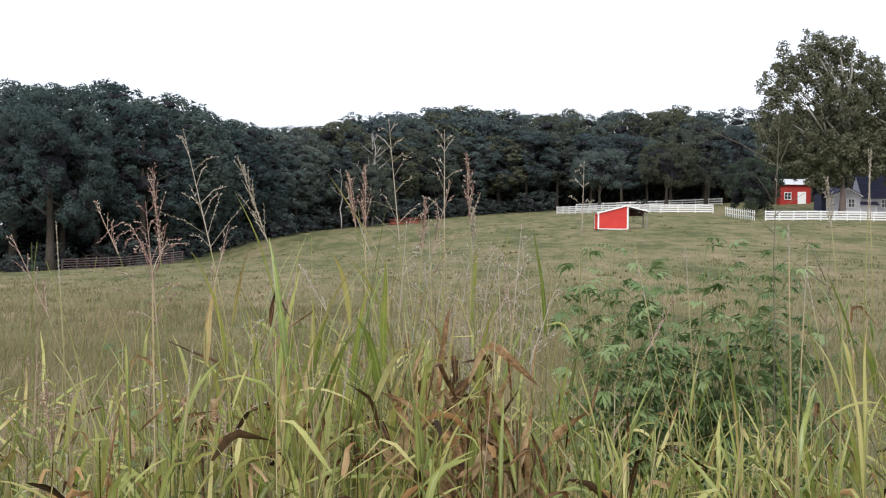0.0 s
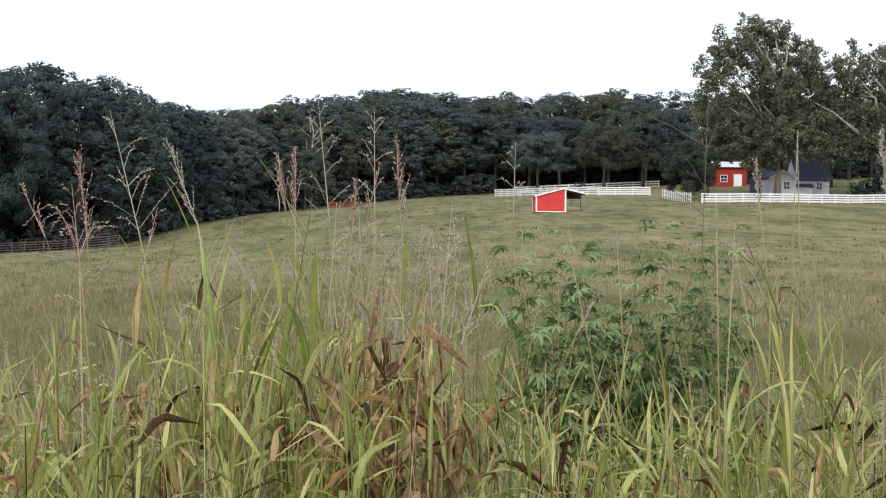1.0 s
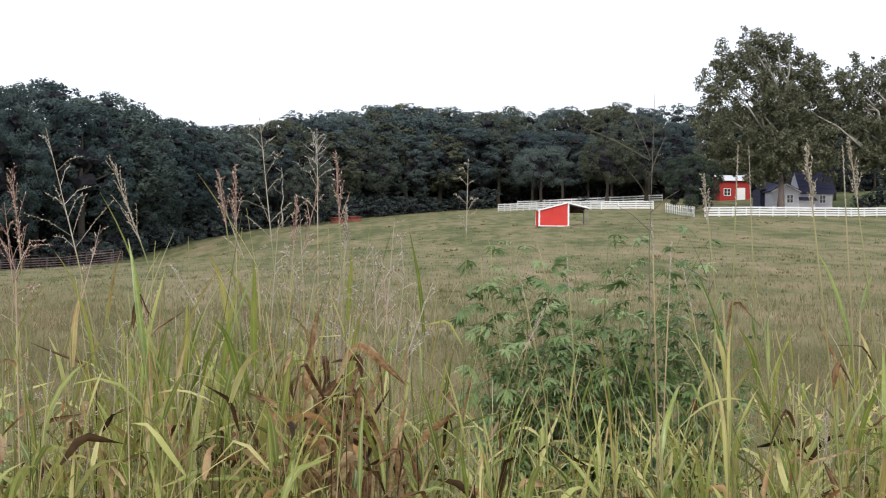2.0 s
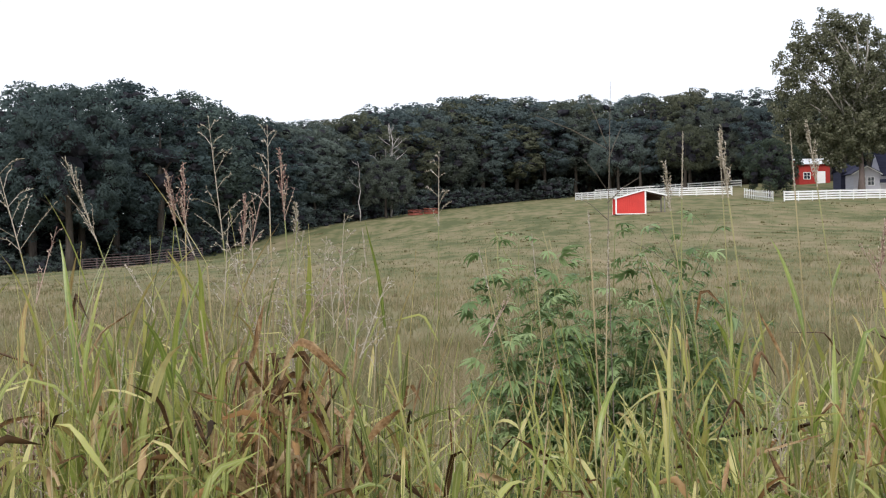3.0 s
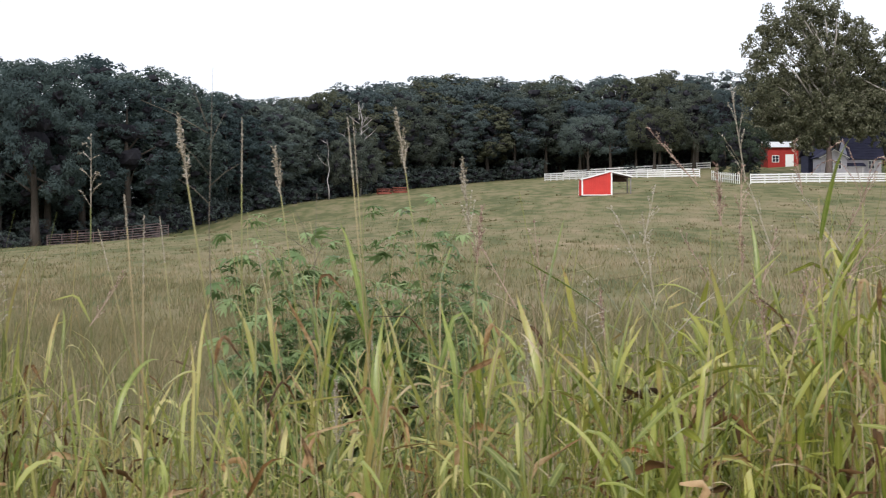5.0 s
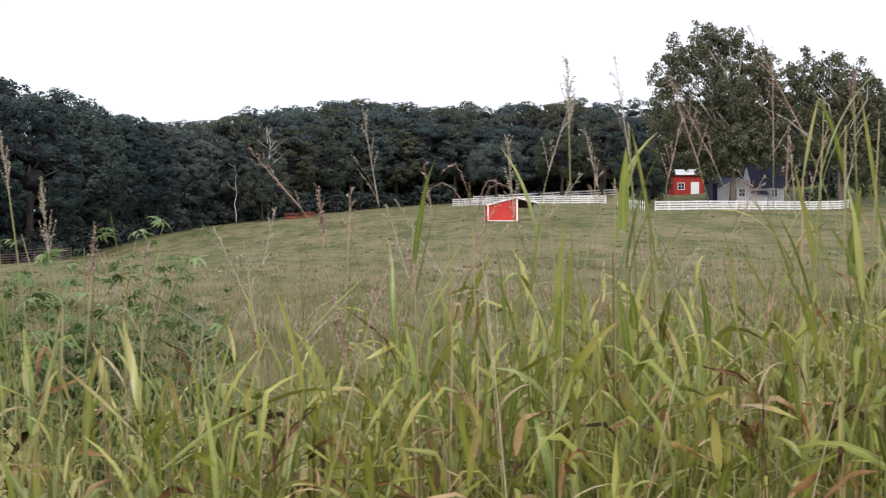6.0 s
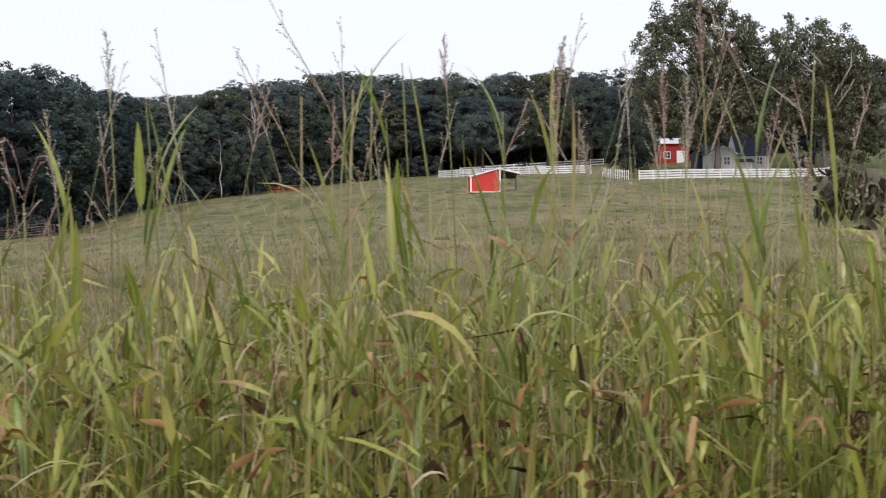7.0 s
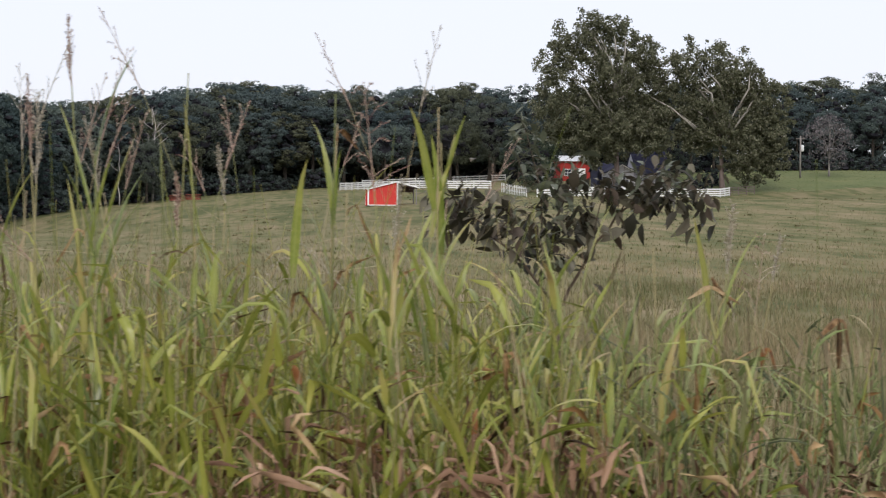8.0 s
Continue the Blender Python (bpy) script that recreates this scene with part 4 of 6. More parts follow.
def grey_house():
    zb = gz(57, 228) - 0.1
    ob = empty("house", "grey clapboard house with dark blue-grey shingle roof", "house", "", Matrix.Translation((-0.3, 0, zb)))
    gable = lambda x: 2.68 + 0.98 * (1 - abs(x - 55.98) / 1.80)
    # front gable wing
    g = Geo()
    box(g, 54.20, 57.78, 228.02, 233, -0.3, 2.62)
    g.add([(54.20, 228.02, 2.62), (57.78, 228.02, 2.62), (55.98, 228.02, 3.6)], [(0, 1, 2)])
    clapboards(part("wall", g.mesh("wall", M["siding"], False), ob), 54.20, 57.78, 228.02, -0.1, gable)
    for s in (-1, 1):
        g = Geo()
        xe = 55.98 + s * 2.10
        q = [(55.98, 227.7, 3.72), (xe, 227.7, 2.6), (xe, 234, 2.6), (55.98, 234, 3.72)]
        slab(g, q if s < 0 else q[::-1], 0.12)
        part("roof", g.mesh("roof", M["slate"], False), ob)
        g = Geo()
        q = [Vector((55.98, 227.68, 3.76)), Vector((xe, 227.68, 2.64)), Vector((xe, 227.68, 2.46)), Vector((55.98, 227.68, 3.58))]
        slab(g, q, 0.03)
        part("fascia", g.mesh("fascia", M["white_paint"], False), ob, "white fascia board")
    window(ob, 56.55, 227.98, 1.1, 0.8, 1.05)
    window(ob, 55.55, 227.98, 1.1, 0.5, 1.05)
    # main block
    g = Geo()
    box(g, 57.8, 63.1, 230.2, 237.5, -0.3, 2.45)
    clapboards(part("wall", g.mesh("wall", M["siding"], False), ob), 57.8, 63.1, 230.2, -0.1, lambda x: 2.45)
    for i in range(9):      # courses of shingles
        g = Geo()
        a, b = i / 9, (i + 1) / 9 + 0.01
        za, zb2, ya, yb = 2.4 + 3.5 * a, 2.4 + 3.5 * b, 229.8 + 4.1 * a, 229.8 + 4.1 * b
        slab(g, [(58.5, ya, za + 0.05), (63.6, ya, za + 0.05), (63.6, yb, zb2 + 0.02), (58.5, yb, zb2 + 0.02)], 0.1)
        part("shingle_course", g.mesh("shingle_course", M["slate"], False), ob)
    g = Geo()
    slab(g, [(63.6, 237.9, 2.4), (58.5, 237.9, 2.4), (58.5, 233.9, 5.92), (63.6, 233.9, 5.92)], 0.1)
    part("roof", g.mesh("roof", M["slate"], False), ob)
    g = Geo()
    g.add([(63.1, 230.2, 2.45), (63.1, 237.5, 2.45), (63.1, 233.9, 5.7)], [(0, 1, 2)])
    part("gable", g.mesh("gable", M["siding"], False), ob)
    g = Geo()
    g.add([(58.6, 230.2, 2.45), (58.6, 237.5, 2.45), (58.6, 233.9, 5.7)], [(0, 2, 1)])
    part("gable", g.mesh("gable", M["siding"], False), ob)
    window(ob, 61.7, 230.16, 1.15, 0.8, 1.05)
    # low white porch between the two
    g = Geo()
    box(g, 57.82, 60.4, 228.9, 230.18, -0.3, 1.45, 0.02)
    part("porch", g.mesh("porch", M["siding"], False), ob, "low pale porch")
    g = Geo()
    slab(g, [(57.7, 228.6, 1.5), (60.6, 228.6, 1.5), (60.6, 230.18, 1.95), (57.7, 230.18, 1.95)], 0.09)
    part("porch_roof", g.mesh("porch_roof", M["slate"], False), ob, "dark shingled lean-to roof")
    g = Geo()
    for b in ((57.95, 58.07, 0.0, 1.38), (60.13, 60.25, 0.0, 1.38), (57.95, 60.25, 1.30, 1.42)):
        box(g, b[0], b[1], 228.84, 228.895, b[2], b[3])
    frame_ob = part("door_frame", g.mesh("door_frame", M["white_paint"], False), ob, "white door frame")
    for k in range(4):
        g = Geo()
        box(g, 58.09, 60.11, 228.865, 228.895, 0.02 + 0.32 * k, 0.32 + 0.32 * k, 0.006)
        part("door_panel", g.mesh("door_panel", M["pale_panel"], False), frame_ob)
    # dark roofed block, added where deep shade lies beside the gable
    g = Geo()
    box(g, 53.6, 56.0, 233.2, 238, -0.3, 3.2)
    part("rear_wing", g.mesh("rear_wing", M["shade_blue"], False), ob, "dark blue block added for the deep shade beside the house")
    g = Geo()
    slab(g, [(53.3, 232.9, 3.1), (56.2, 232.9, 3.1), (56.2, 235.6, 4.3), (53.3, 235.6, 4.3)], 0.12)
    slab(g, [(56.2, 238.3, 3.1), (53.3, 238.3, 3.1), (53.3, 235.6, 4.3), (56.2, 235.6, 4.3)], 0.12)
    part("rear_roof", g.mesh("rear_roof", M["slate"], False), ob)


grey_house()


def red_barn():
    zb = gz(54, 259) - 0.3
    ob = empty("barn", "small red barn with white door and pale metal roof", "barn", "", Matrix.Translation((0, 0, zb)))
    g = Geo()
    box(g, 52.7, 57.5, 259, 266, -0.3, 3.55)
    wall = part("wall", g.mesh("wall", M["barn_red"], False), ob)
    g = Geo()
    box(g, 0, 0.05, 258.975, 258.999, 0, 3.5)
    batten = g.mesh("batten", M["barn_red"], False)
    for i in range(19):      # upright battens
        part("batten", batten, wall, m=pose(52.75 + i * 0.25, 0, 0))
    for i in range(8):
        g = Geo()
        x = 52.4 + i * 0.68
        slab(g, [(x, 258.5, 3.45), (x + 0.66, 258.5, 3.45), (x + 0.66, 262.5, 4.45), (x, 262.5, 4.45)], 0.06)
        part("roof_sheet", g.mesh("roof_sheet", M["white_roof"], False), ob)
        g = Geo()
        slab(g, [(x + 0.66, 266.5, 3.45), (x, 266.5, 3.45), (x, 262.5, 4.45), (x + 0.66, 262.5, 4.45)], 0.06)
        part("roof_sheet", g.mesh("roof_sheet", M["white_roof"], False), ob)
    g = Geo()
    box(g, 55.55, 56.65, 258.93, 258.97, 0.1, 2.2, 0.01)
    for b in ((55.45, 55.55, 0.1, 2.3), (56.65, 56.75, 0.1, 2.3), (55.55, 56.65, 2.2, 2.3)):
        box(g, b[0], b[1], 258.91, 258.975, b[2], b[3])
    part("door", g.mesh("door", M["white_paint"], False), ob, "closed white door")
    window(ob, 53.9, 258.97, 1.15, 0.95, 0.95)
    g = Geo()
    g.add([(57.5, 259, 3.55), (57.5, 266, 3.55), (57.5, 262.5, 4.4)], [(0, 1, 2)])
    part("gable", g.mesh("gable", M["barn_red"], False), ob)
    g = Geo()
    g.add([(52.7, 259, 3.55), (52.7, 266, 3.55), (52.7, 262.5, 4.4)], [(0, 2, 1)])
    part("gable", g.mesh("gable", M["barn_red"], False), ob)


red_barn()


def utility_pole(x, y, h=6.4):
    ob = empty("utility_pole", "weathered wooden utility pole with grey transformer", "utility pole", "", pose(x, y, gz(x, y)))
    g = Geo(); tube(g, [(0, 0, -0.3), (0, 0, h)], [0.15, 0.11], 8)
    part("pole", g.mesh("pole", M["grey_wood"]), ob)
    g = Geo(); tube(g, [(0.3, 0, h - 2.4), (0.3, 0, h - 2.3), (0.3, 0, h - 1.45), (0.3, 0, h - 1.4)], [0.16, 0.24, 0.24, 0.15], 10)
    part("transformer", g.mesh("transformer", M["white_roof"]), ob, "pale grey transformer can")
    g = Geo(); box(g, -0.7, 0.7, -0.06, 0.06, h - 0.5, h - 0.38, 0.01)
    part("crossarm", g.mesh("crossarm", M["grey_wood"], False), ob)


utility_pole(87.3, 245)


# ---------------------------------------------------------------- lawn
def lawn_sheet():
    """Mown grass behind the white fences, laid on the slope."""
    xs, ys = np.arange(62.5, 142, 1.5), np.arange(195, 288, 1.5)
    limit = np.interp(xs, (38, 65, 72.5, 90, 142), (196.5, 213, 221, 226, 234))
    g = Geo()
    gx, gy = np.meshgrid(xs, ys)
    top = np.interp(xs, (38, 52, 80, 110, 142), (293, 292, 273, 276, 278))
    yy = limit[None, :] + (top - limit)[None, :] * np.linspace(0, 1, len(ys))[:, None]
    v = np.stack([gx, yy, ground_z(gx, yy) + 0.015], -1).reshape(-1, 3)
    w, h = len(xs), len(ys)
    i = (np.arange(h - 1)[:, None] * w + np.arange(w - 1)).reshape(-1)
    me = bpy.data.meshes.new("lawn")
    me.from_pydata(v.tolist(), [], np.stack([i, i + 1, i + w + 1, i + w], 1).tolist())
    me.materials.append(M["lawn"])
    me.shade_smooth()
    tagged(new("lawn", me), "mown green lawn beside the grey house", "lawn", kind="structure")


lawn_sheet()


# ---------------------------------------------------------------- meadow grass
def meadow(name, label, rg, y0, y1, per_m2, h, w, pick=None, material="meadow"):
    """Loose bent blades over a stretch of the pasture."""
    area_n = int(per_m2 * (0.40 * (y1**2 - y0**2) + 9 * (y1 - y0)))
    y = np.sqrt(rg.uniform(y0**2, y1**2, area_n))
    x = rg.uniform(-0.33 * y - 4, 0.47 * y + 5)
    if pick is not None:
        keep = pick(x, y)
        x, y = x[keep], y[keep]
    n = len(x)
    patch = 0.5 + 0.5 * np.sin(x * 0.55 + 2.1 * np.sin(y * 0.23)) * np.sin(y * 0.37 + 1.7 * np.sin(x * 0.19))
    hh = h * (0.5 + 0.7 * rg.random(n)) * (0.7 + 0.5 * patch)
    az = rg.uniform(0, math.tau, n)
    lean = hh * rg.uniform(0.2, 1.7, n)
    base = np.stack([x, y, ground_z(x, y) - 0.02], 1)
    d = np.stack([np.cos(az), np.sin(az), 0 * az], 1)
    side = np.stack([-np.sin(az), np.cos(az), 0 * az], 1) * (w * (0.5 + rg.random(n)))[:, None]
    mid = base + d * (lean * 0.3)[:, None] + np.array([0, 0, 1]) * (hh * 0.62)[:, None]
    tip = base + d * lean[:, None] + np.array([0, 0, 1]) * hh[:, None]
    v = np.stack([base - side, base + side, mid + side * 0.8, mid - side * 0.8, tip], 1).reshape(-1, 3)
    i = np.arange(n)[:, None] * 5
    faces = (i + np.array([0, 1, 2, 3])).tolist() + (i + np.array([3, 2, 4])).tolist()
    me = bpy.data.meshes.new(name)
    me.from_pydata(v.tolist(), [], faces)
    me.materials.append(M[material])
    me.update()
    return tagged(new(name, me), label, "grass", kind="stuff")


def in_pasture(x, y):
    """True on the field side of the wood and the fences."""
    ex, ey = np.array([p[0] for p in EDGE]), np.array([p[1] for p in EDGE])
    lim = np.interp(x, ex, ey) - 2
    fence = np.interp(x, (10, 17.7, 29.9, 37.5, 65, 72.5, 90, 130), (400, 257, 225, 194, 211, 219, 224, 230)) - 0.3
    return (y < np.minimum(lim, fence)) & ~((x > 16) & (x < 21.8) & (y > 173.6) & (y < 177.6))


mrg = np.random.default_rng(3)
meadow("meadow_grass", "long tan and green meadow grass near the road", mrg, 6.5, 24, 170, 0.30, 0.0035)
meadow("meadow_grass", "long tan and green meadow grass in mid field", mrg, 24, 80, 22, 0.21, 0.009, lambda x, y: mrg.random(len(y)) < np.clip((84 - y) / 45, 0, 1))
meadow("meadow_grass", "grazed olive and tan grass of the far pasture", mrg, 50, 190, 3.0, 0.13, 0.016, lambda x, y: in_pasture(x, y) & (mrg.random(len(y)) < np.clip((y - 40) / 40, 0, 1) * np.clip((200 - y) / 90, 0, 1)), "pasture")
meadow("lawn_grass", "short green lawn grass round the house", mrg, 190, 285, 2.0, 0.14, 0.03, lambda x, y: ~in_pasture(x, y) & (x > 63) & (y < np.interp(x, (30, 52, 80, 110, 140), (299, 294, 275, 278, 280))), "lawn")



def tufts(name, label, rg, y0, y1, count, h, w, blades=13):
    """Bunches of grass standing up out of the grazed sward."""
    y = np.sqrt(rg.uniform(y0**2, y1**2, count))
    x = rg.uniform(-0.33 * y - 3, 0.47 * y + 4)
    keep = in_pasture(x, y) & (rg.random(count) < 0.35 + 0.65 * (np.sin(x * 0.21 + 1.1 * np.sin(y * 0.07)) * np.sin(y * 0.11 + x * 0.05) > -0.1))
    x, y = x[keep], y[keep]
    big = rg.uniform(0.55, 1.5, len(x)) * (0.75 + y / 260)
    n = len(x) * blades
    big = np.repeat(big, blades)
    az = rg.uniform(0, math.tau, n)
    d = np.stack([np.cos(az), np.sin(az), 0 * az], 1)
    off = np.abs(rg.normal(size=n)) * 0.14 * big
    bx, by = np.repeat(x, blades) + d[:, 0] * off * 1.6, np.repeat(y, blades) + d[:, 1] * off
    base = np.stack([bx, by, ground_z(bx, by) - 0.02], 1)
    hh = h * big * rg.uniform(0.45, 1.1, n)
    lean = hh * rg.uniform(0.05, 0.9, n)
    side = np.stack([-np.sin(az), np.cos(az), 0 * az], 1) * (w * (0.6 + y0 / 120 + rg.random(n)))[:, None]
    up = np.array([0, 0, 1])
    mid = base + d * (lean * 0.3)[:, None] + up * (hh * 0.62)[:, None]
    tip = base + d * lean[:, None] + up * hh[:, None]
    v = np.stack([base - side, base + side, mid + side * 0.8, mid - side * 0.8, tip], 1).reshape(-1, 3)
    i = np.arange(n)[:, None] * 5
    me = bpy.data.meshes.new(name)
    me.from_pydata(v.tolist(), [], (i + np.array([0, 1, 2, 3])).tolist() + (i + np.array([3, 2, 4])).tolist())
    me.materials.append(M["tuft"])
    me.update()
    return tagged(new(name, me), label, "grass", kind="stuff")


trg = np.random.default_rng(21)
tufts("grass_tufts", "bunches of tan and green grass in the near field", trg, 12, 45, 2600, 0.24, 0.006, 12)
tufts("grass_tufts", "bunches of tan and green grass in mid field", trg, 45, 100, 600, 0.14, 0.017, 12)
tufts("grass_tufts", "tufts of olive and tan grass on the rise", trg, 100, 215, 340, 0.11, 0.035, 12)

# ---------------------------------------------------------------- roadside weeds
frg = np.random.default_rng(12)


def blade_geo(g, base, az, length, width, up, bend, twist=0.0, seg=7, fold=0.25, kink=None):
    """One grass leaf: a folded, arching ribbon. up: start angle from the vertical; bend: total turn, in degrees."""
    p = Vector(base)
    rows = []
    for i in range(seg + 1):
        s = i / seg
        th = radians(up + bend * (s**1.4 if kink is None else min(max((s - kink) / 0.16, 0), 1)))
        wave = az + 0.22 * math.sin(6 * s + az * 9) * s
        d = Vector((math.cos(wave) * math.sin(th), math.sin(wave) * math.sin(th), math.cos(th)))
        tw = radians(twist * s)
        side = Vector((-math.sin(az), math.cos(az), 0))
        side = side * math.cos(tw) + d.cross(side) * math.sin(tw)
        nrm = side.cross(d)
        w = width * 0.5 * min(1.0, 0.45 + 2.4 * s) * (1 - s**2.6) + 0.0004
        rows += [p - side * w, p - nrm * w * fold, p + side * w]
        p = p + d * (length / seg)
    f = []
    for i in range(seg):
        a, b = 3 * i, 3 * i + 3
        f += [(a, a + 1, b + 1, b), (a + 1, a + 2, b + 2, b + 1)]
    g.add(rows, f, [(i / seg, c) for i in range(seg + 1) for c in (-1.0, 0.0, 1.0)])


def seed_geo(g, p, d, ln, r):
    """A small pointed seed."""
    d = Vector(d).normalized()
    a = d.cross(Vector((0.3, 0.9, 0.2))).normalized()
    b = d.cross(a)
    p = Vector(p)
    c = p + d * ln * 0.45
    g.add([p, c + a * r, c + b * r, c - a * r, c - b * r, p + d * ln], [(0, 2, 1), (0, 3, 2), (0, 4, 3), (0, 1, 4), (5, 1, 2), (5, 2, 3), (5, 3, 4), (5, 4, 1)])


def panicle(kind, base, axis, rg, size=1.0):
    """A seed head that grows from base along axis: open, plume or spike."""
    g = Geo()
    base, axis = Vector(base), Vector(axis).normalized()
    a = axis.cross(Vector((0.2, 0.97, 0.1))).normalized()
    b = axis.cross(a)
    if kind == "spike":
        ln = 0.11 * size
        tube(g, [base, base + axis * ln], [0.0012, 0.0006], 4)
        for i in range(46):
            s = (i + 0.5) / 46
            ang = i * 2.4
            if rg.random() < 0.12:
                continue
            rad = 0.0010 * math.sin(math.pi * min(1, 0.12 + 0.95 * s)) + 0.001
            o = a * math.cos(ang) + b * math.sin(ang)
            seed_geo(g, base + axis * ln * s + o * rad * 0.4, axis * 0.9 + o * 0.35, rg.uniform(0.0045, 0.007), rg.uniform(0.0006, 0.001))
        return g
    ln = {"open": 0.27, "lace": 0.25, "plume": 0.22}[kind] * size
    spread, nodes, longest = {"open": (52, 8, 0.112), "lace": (27, 7, 0.10), "plume": (18, 10, 0.085)}[kind]
    tip = base + axis * ln
    tube(g, [base, base.lerp(tip, 0.5), tip], [0.0016, 0.0011, 0.0005], 4)
    for i in range(nodes):
        s = (i + 0.3 * rg.random()) / nodes
        for k in range({"open": 2, "lace": 1, "plume": 2}[kind]):
            if kind == "open" and rg.random() < 0.25:
                continue
            ang = (rg.normal() * 0.6 + math.pi * k) if kind == "open" else rg.uniform(0, math.tau)
            th = radians(spread * rg.uniform(0.6, 1.35))
            o = a * math.cos(ang) + b * math.sin(ang)
            d = axis * math.cos(th) + o * math.sin(th)
            bl = longest * size * (1 - 0.72 * s) * rg.uniform(0.55, 1.25)
            p0 = base + axis * ln * s
            p1 = p0 + d * bl * 0.5 + Vector((0, 0, 0.005))
            p2 = p0 + d * bl + Vector((0, 0, {"open": rg.uniform(-0.02, 0.008), "lace": 0.0, "plume": 0.006}[kind]))
            tube(g, [p0, p1, p2], [0.0008, 0.0006, 0.0004], 3, False)
            n = int({"open": 9, "lace": 6, "plume": 7}[kind] * (1.15 - 0.55 * s)) + 1
            first = {"open": 0.3, "lace": 0.35, "plume": 0.12}[kind]
            for j in range(n):
                q = first + (1 - first) * (j + rg.random() * 0.8) / n
                pt = p0.lerp(p1, q * 2) if q < 0.5 else p1.lerp(p2, (q - 0.5) * 2)
                out = d * 0.75 + Vector(rg.normal(size=3)) * 0.42
                seed_geo(g, pt, out, rg.uniform(0.0055, 0.0095), rg.uniform(0.0009, 0.0016))
    seed_geo(g, tip - axis * 0.004, axis, 0.010, 0.0016)
    return g


def grass_plant(base, tip, kind, rg, leaves=5, head=1.0, seedm="seed_pink", dead=0.15, leaf_len=(0.15, 0.32), leaf_w=(0.007, 0.017), droop=0.0, low=0.35, high=0.82, yellow=0.13, name="tall_grass", label="", group="tall roadside grasses", upright=False):
    """One tall grass: a stem from its root to the tip, arching leaves and a seed head."""
    base, tip = Vector(base), Vector(tip)
    if not label:
        label = {"open": "tall green grass with an open airy seed head", "plume": "tall grass with a narrow pinkish seed plume", "lace": "thin leaning grass stalk with a sparse lacy seed head", "spike": "tall grass with a bristly straw-coloured seed spike", "none": "leafy green grass stalk without a seed head"}[kind]
    ob = empty(name, label, "grass", group, Matrix.Translation(base))
    rel = tip - base
    bow = Vector((rg.normal() * 0.03, rg.normal() * 0.02, 0)) - Vector((rel.x, rel.y, 0)) * 0.25
    curve = lambda s: rel * s + bow * math.sin(math.pi * s) * 1.0
    if kind == "lace":      # straight below, leaning out above the leaves
        curve = lambda s: Vector((rel.x * s**3.2, rel.y * s**3.2, rel.z * s)) + bow * math.sin(math.pi * s) * 0.3
    n = 8
    hl = {"open": 0.27, "lace": 0.25, "plume": 0.22, "spike": 0.11, "none": 0.0}[kind] * head
    end = 1 - hl / max(rel.length, 0.3)
    g = Geo()
    pts = [curve(end * i / n) for i in range(n + 1)]
    thin = 0.5 if kind == "lace" else 1.0
    tube(g, pts, [(0.0036 - 0.0022 * i / n) * thin for i in range(n + 1)], 5)
    part("stem", g.mesh("stem", M["stem"]), ob)
    if hl:
        part("seed_head", panicle(kind, curve(end), curve(1.0) - curve(end), rg, head).mesh("seed_head", M[seedm], False), ob)
    for i in range(leaves):
        s = low + (high - low) * (i + rg.uniform(0, 0.8)) / leaves
        g = Geo()
        az = (0 if rg.random() < 0.5 else math.pi) + rg.normal() * 0.7
        ln = rg.uniform(*leaf_len)
        r = rg.random()
        if r < dead:
            blade_geo(g, curve(s * end), az, ln * 0.7, rg.uniform(0.006, 0.014), rg.uniform(5, 40), rg.uniform(110, 150) if rg.random() < 0.65 else rg.uniform(10, 60), rg.uniform(-260, 260), 9, 0.8, rg.uniform(0.05, 0.4))
            part("leaf", g.mesh("leaf", M["dead_blade"]), ob, "dried brown hanging leaf")
        else:
            if upright or rg.random() < 0.55:
                blade_geo(g, curve(s * end), az, ln, rg.uniform(*leaf_w), rg.uniform(6, 18), rg.uniform(5, 45), rg.uniform(-40, 40))
            else:
                blade_geo(g, curve(s * end), az, ln * 0.85, rg.uniform(*leaf_w), rg.uniform(8, 32), rg.uniform(60, 130), rg.uniform(-90, 90), 9, kink=rg.uniform(0.25, 0.75) if rg.random() < 0.65 else None)
            part("leaf", g.mesh("leaf", M["yellow_blade" if rg.random() < yellow else "blade"]), ob)
    return ob


def stand(rows, **kw):
    """Grasses at known places: x and y of the tip, its height, lean of the root to the right, kind, head size."""
    for x, y, z, lean, kind, head in rows:
        lean += frg.uniform(-0.35, 0.35) if kind == "lace" else 0
        grass_plant((x + lean, y + 0.05, gz(x + lean, y) - 0.03), (x, y, z), kind, frg, head=head, **{**kw, "seedm": kw.get("seedm", "seed_pink" if frg.random() < 0.6 else "seed_tan")})


# the first stretch
stand([(-0.61, 3.46, 1.67, 0.03, "plume", 0.85), (-0.62, 3.44, 1.60, 0.05, "open", 0.95), (0.05, 3.7, 1.72, 0.04, "plume", 0.7), (-0.22, 3.8, 1.68, 0.08, "plume", 0.55), (-0.18, 3.8, 1.69, 0.06, "plume", 0.6), (-0.04, 3.8, 1.62, 0.03, "plume", 0.5)], seedm="seed_pink")
stand([(-0.57, 3.6, 1.77, 0.22, "open", 1.0), (-0.13, 3.85, 1.81, 0.14, "open", 1.05), (0.0, 3.9, 1.79, 0.0, "open", 0.85), (0.39, 4.6, 1.76, 0.02, "open", 0.75), (-0.50, 4.0, 1.73, 0.36, "plume", 0.95), (0.07, 3.85, 1.60, 0.05, "plume", 0.4), (-0.82, 3.5, 1.56, 0.10, "spike", 1.2)], seedm="seed_tan")
